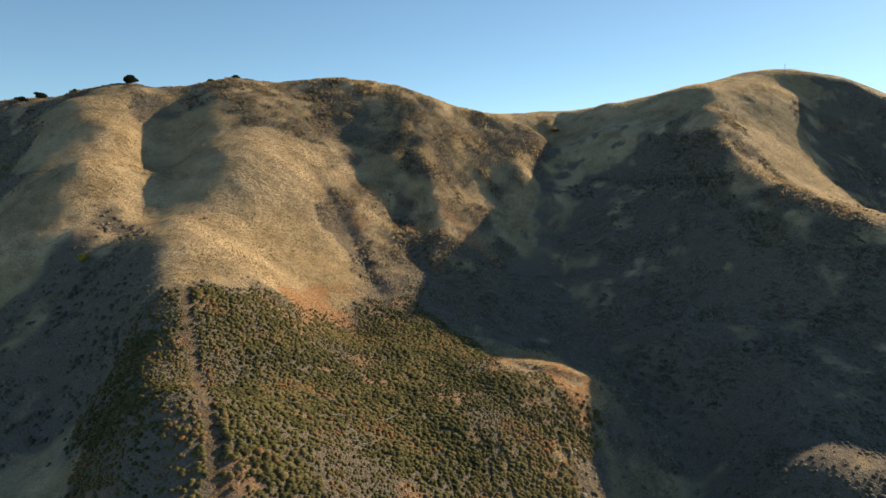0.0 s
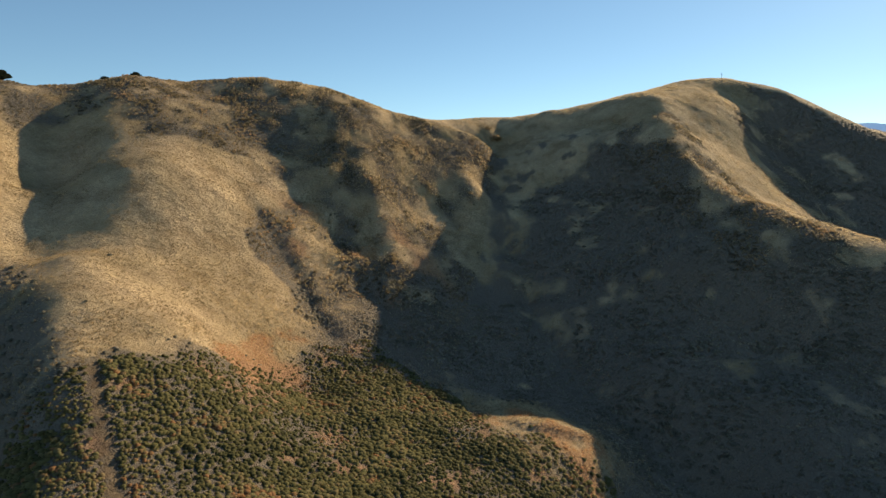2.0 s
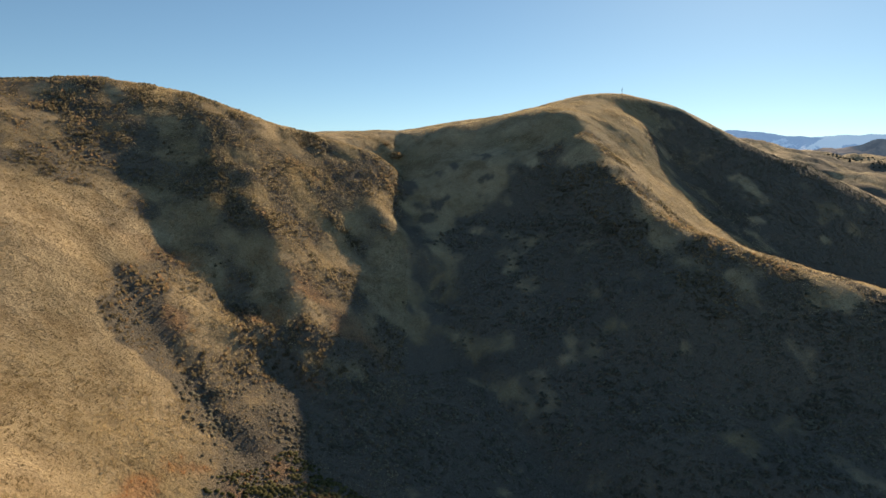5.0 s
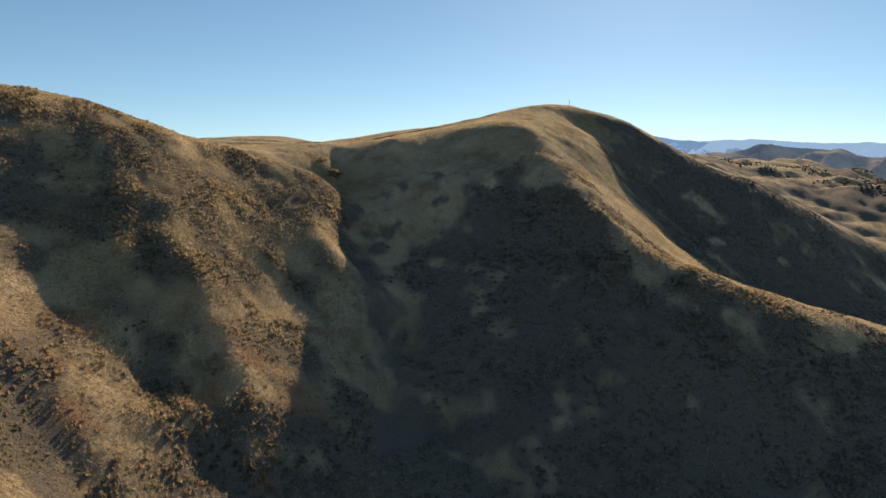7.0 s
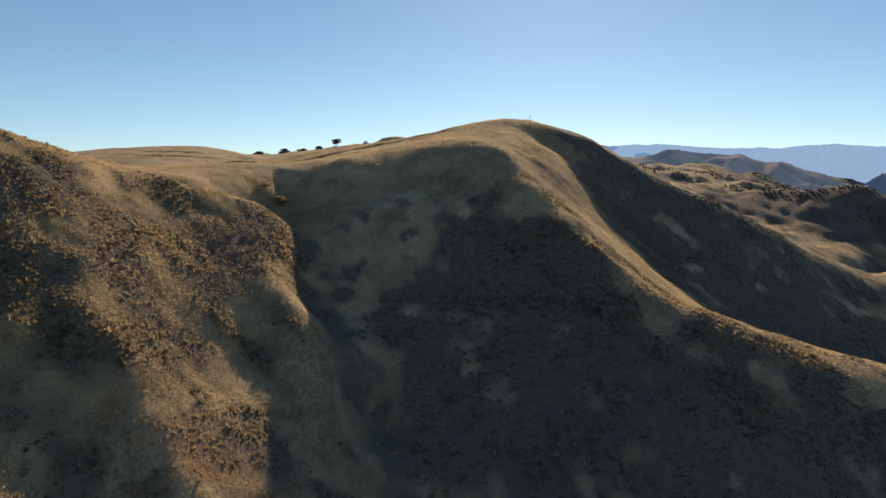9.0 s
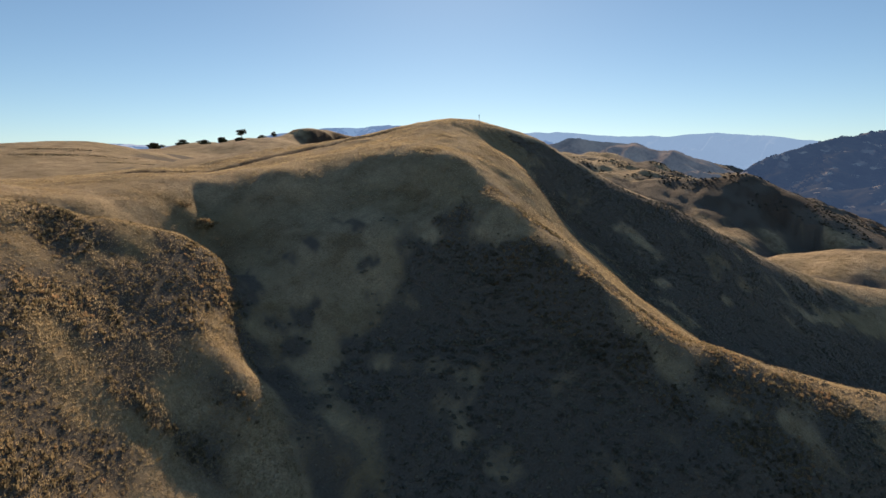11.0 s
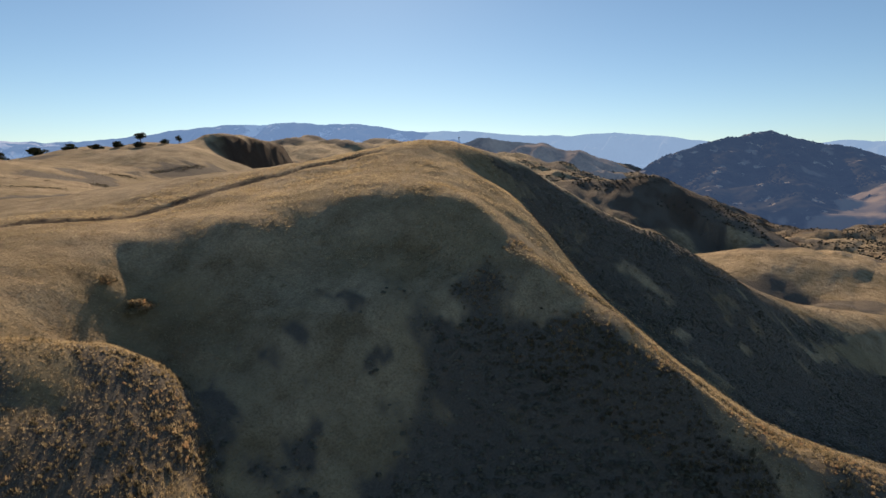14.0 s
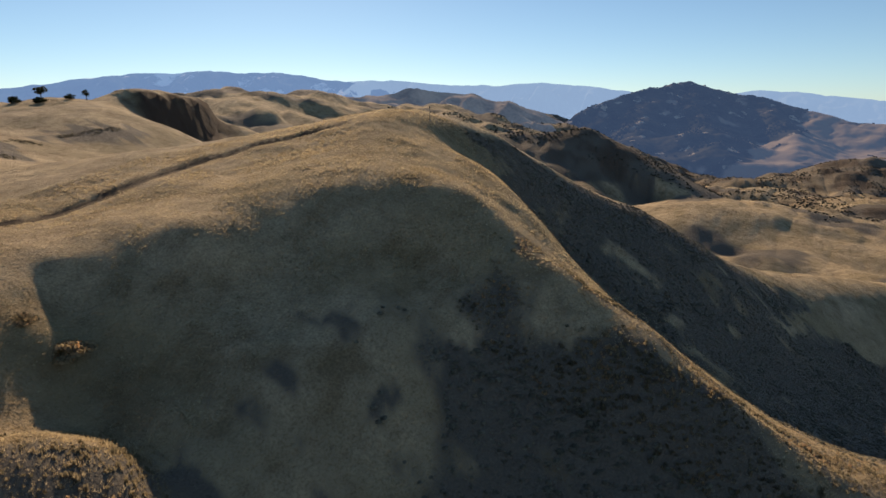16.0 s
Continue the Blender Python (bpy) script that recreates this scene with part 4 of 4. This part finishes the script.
def tree(name, x, y, tall, wide, bare, label, seed, mat=None, leaves=900, category="tree"):
    """bare: share of the height below the crown."""
    r = random.Random(seed)
    root = new(name)
    root.location = (x, y, float(height(x, y)) - 0.1)
    tagged(root, label, category)
    v, f = [], []
    lean = r.uniform(-0.08, 0.08) * tall
    fork = (lean, r.uniform(-0.2, 0.2), tall * max(bare, 0.12))
    limb(v, f, (0, 0, -0.3), fork, tall * 0.045, tall * 0.032, 8)
    blobs = []
    for k in range(7):
        t = 2 * math.pi * k / 7 + r.uniform(-0.4, 0.4)
        q = r.uniform(0.35, 0.95) * wide * 0.36
        e = (fork[0] + q * math.cos(t), fork[1] + q * math.sin(t), tall * (max(bare, 0.12) + (1 - max(bare, 0.12)) * r.uniform(0.25 if bare > 0.08 else 0.0, 0.82 if bare > 0.08 else 0.6)))
        limb(v, f, fork, e, tall * 0.02, tall * 0.008, 5)
        blobs.append((e, r.uniform(0.20, 0.34) * wide, r.uniform(0.16, 0.26) * tall * (1 - bare)))
    blobs.append(((fork[0], fork[1], tall * 0.84), wide * 0.26, tall * 0.15 * (1 - bare)))
    part("trunk", v, f, M_BARK, root)
    v, f, tn = [], [], []
    for k in range(leaves):
        (bx, by, bz), rw, rh = blobs[r.randrange(len(blobs))]
        n = Vector((r.gauss(0, 1), r.gauss(0, 1), r.gauss(0, 1))).normalized()
        q = r.uniform(0.55, 1.08)
        c = Vector((bx + n.x * rw * q, by + n.y * rw * q, bz + n.z * rh * q))
        c.z = max(c.z, 0.05)
        s = wide * r.uniform(0.035, 0.075)
        a = Vector((r.gauss(0, 1), r.gauss(0, 1), r.gauss(0, 1))).normalized() * s
        b = a.orthogonal().normalized() * s * r.uniform(0.5, 0.9)
        i = len(v)
        v += [tuple(c - a), tuple(c + b), tuple(c + a), tuple(c - b)]
        f.append((i, i + 1, i + 2, i + 3))
        tn += [r.uniform(0, 1)] * 4
    part("crown", v, f, mat or M_OAK, root, tone=tn)
    return root


def summit_pole(x, y):
    root = new("survey_pole")
    root.location = (x, y, float(height(x, y)))
    tagged(root, "thin weathered steel pole with a small box on the bare summit", "pole")
    v, f = [], []
    limb(v, f, (0, 0, -0.6), (0, 0, 3.9), 0.09, 0.07, 10)
    part("shaft", v, f, M_STEEL, root)
    v, f = [], []
    limb(v, f, (0, 0, 3.9), (0.02, 0, 4.6), 0.03, 0.02, 6)
    part("tip", v, f, M_STEEL, root)
    v, f = [], []
    limb(v, f, (0, 0, 3.45), (0, 0, 3.85), 0.20, 0.20, 4)
    part("box", v, f, M_DARK, root)
    v, f = [], []
    for k in range(10):
        t = 2 * math.pi * k / 10
        v.append((0.35 * math.cos(t), 0.35 * math.sin(t), -0.4))
        v.append((0.28 * math.cos(t), 0.28 * math.sin(t), 0.22))
    f = [(2 * k, 2 * ((k + 1) % 10), 2 * ((k + 1) % 10) + 1, 2 * k + 1) for k in range(10)] + [tuple(2 * k + 1 for k in range(10))]
    part("footing", v, f, M_DEAD, root, "pale concrete footing")
    return root


summit_pole(164.5, 312.5)

# trees and big bushes along the western crest
tree("crest_oak", -121, 252, 3.2, 5.4, 0.0, "low round dark oak standing alone on the grassy crest", 11, leaves=2600)
tree("crest_oak", -152, 245, 2.8, 4.4, 0.2, "small open oak on the crest above dark scrub", 12)
tree("crest_bush", -158, 243, 1.8, 4.6, 0.02, "wide dark bush on the crest", 13, category="bush")
tree("crest_bush", -140, 247, 1.2, 3.0, 0.02, "small low bush on the crest", 14, leaves=400, category="bush")
tree("crest_bush", -97, 272, 1.2, 3.0, 0.02, "small low bush among brown scrub on the crest", 15, leaves=400, category="bush")
tree("crest_bush", -88, 277, 1.4, 3.8, 0.02, "dark spreading bush among brown scrub on the crest", 16, category="bush")
tree("gully_bush", -87, 151, 1.8, 2.8, 0.02, "bright yellow-green bush in the shaded western gully", 17, M_LIME, 600, category="bush")
tree("draw_bush", 53, 305, 1.9, 6.0, 0.02, "rust-brown bush at the head of the draw", 18, M_STRAW, 1600, category="bush")
tree("draw_bush", 50, 309, 1.4, 3.2, 0.02, "grey-brown bush beside the rust-brown one", 19, M_BROWN, 600, category="bush")

# dead limbs lying in the knoll's scrub
for k, (x, y, turn, long) in enumerate([(-22, 112, 0.3, 5), (-18, 108, 0.5, 4), (-26, 106, 0.2, 4), (-10, 113, 1.0, 3.5), (-14, 102, 0.4, 4)]):
    r = random.Random(40 + k)
    branch = new("fallen_branch")
    branch.location = (x, y, float(height(x, y)) + 0.6)
    tagged(branch, "pale grey dead limb lying across the scrub", "branch", group="dead limbs on the knoll")
    v, f = [], []
    dx, dy = math.cos(turn) * long / 2, math.sin(turn) * long / 2
    za, zb = float(height(x - dx, y - dy) - height(x, y)), float(height(x + dx, y + dy) - height(x, y))
    limb(v, f, (-dx, -dy, za - 0.15), (dx, dy, zb), 0.12, 0.05, 6)
    part("stem", v, f, M_DEAD, branch)
    for q in (0.1, 0.45):
        v, f = [], []
        a = Vector((dx * q, dy * q, zb * q))
        limb(v, f, a, a + Vector((dx * 0.5 - dy * r.uniform(-0.5, 0.5), dy * 0.5 + dx * r.uniform(-0.5, 0.5), zb * 0.5 + 0.3)), 0.05, 0.02, 5)
        part("twig", v, f, M_DEAD, branch)

# oaks on the far dome and behind the saddle
for k, (x, y, tall, wide, bare, words) in enumerate([
    (362, 826, 11.5, 11, 0.35, "tall open oak with a flat crown on the far dome"),
    (388, 800, 10, 7, 0.3, "slender oak on the far dome"),
    (346, 842, 6, 13, 0.02, "low dense oak on the far dome"),
    (330, 850, 5.5, 14, 0.02, "dark oak on the far dome"),
    (318, 880, 6.5, 18, 0.02, "broad dark oak on the far dome"),
    (352, 812, 5, 12, 0.02, "wide low thicket on the far dome"),
    (376, 806, 5, 9, 0.02, "wide low thicket on the far dome"),
    (420, 770, 9, 8, 0.15, "dark oak beside the eroded bank"),
    (432, 764, 6, 12, 0.05, "wide low thicket beside the eroded bank"),
    (262, 900, 10, 16, 0.05, "broad dark oak behind the saddle"),
    (228, 930, 9, 14, 0.05, "broad dark oak behind the saddle"),
    (290, 890, 8, 18, 0.02, "row-like dark thicket behind the saddle"),
    (245, 915, 7, 12, 0.02, "low dark thicket behind the saddle"),
    (470, 800, 8, 12, 0.1, "dark oak above the eroded bank"),
    (500, 830, 8, 14, 0.1, "dark oak above the eroded bank"),
]):
    tagged(tree("grove_oak", x, y, tall, wide, bare, words, 60 + k, leaves=900), group="oaks on the far dome")
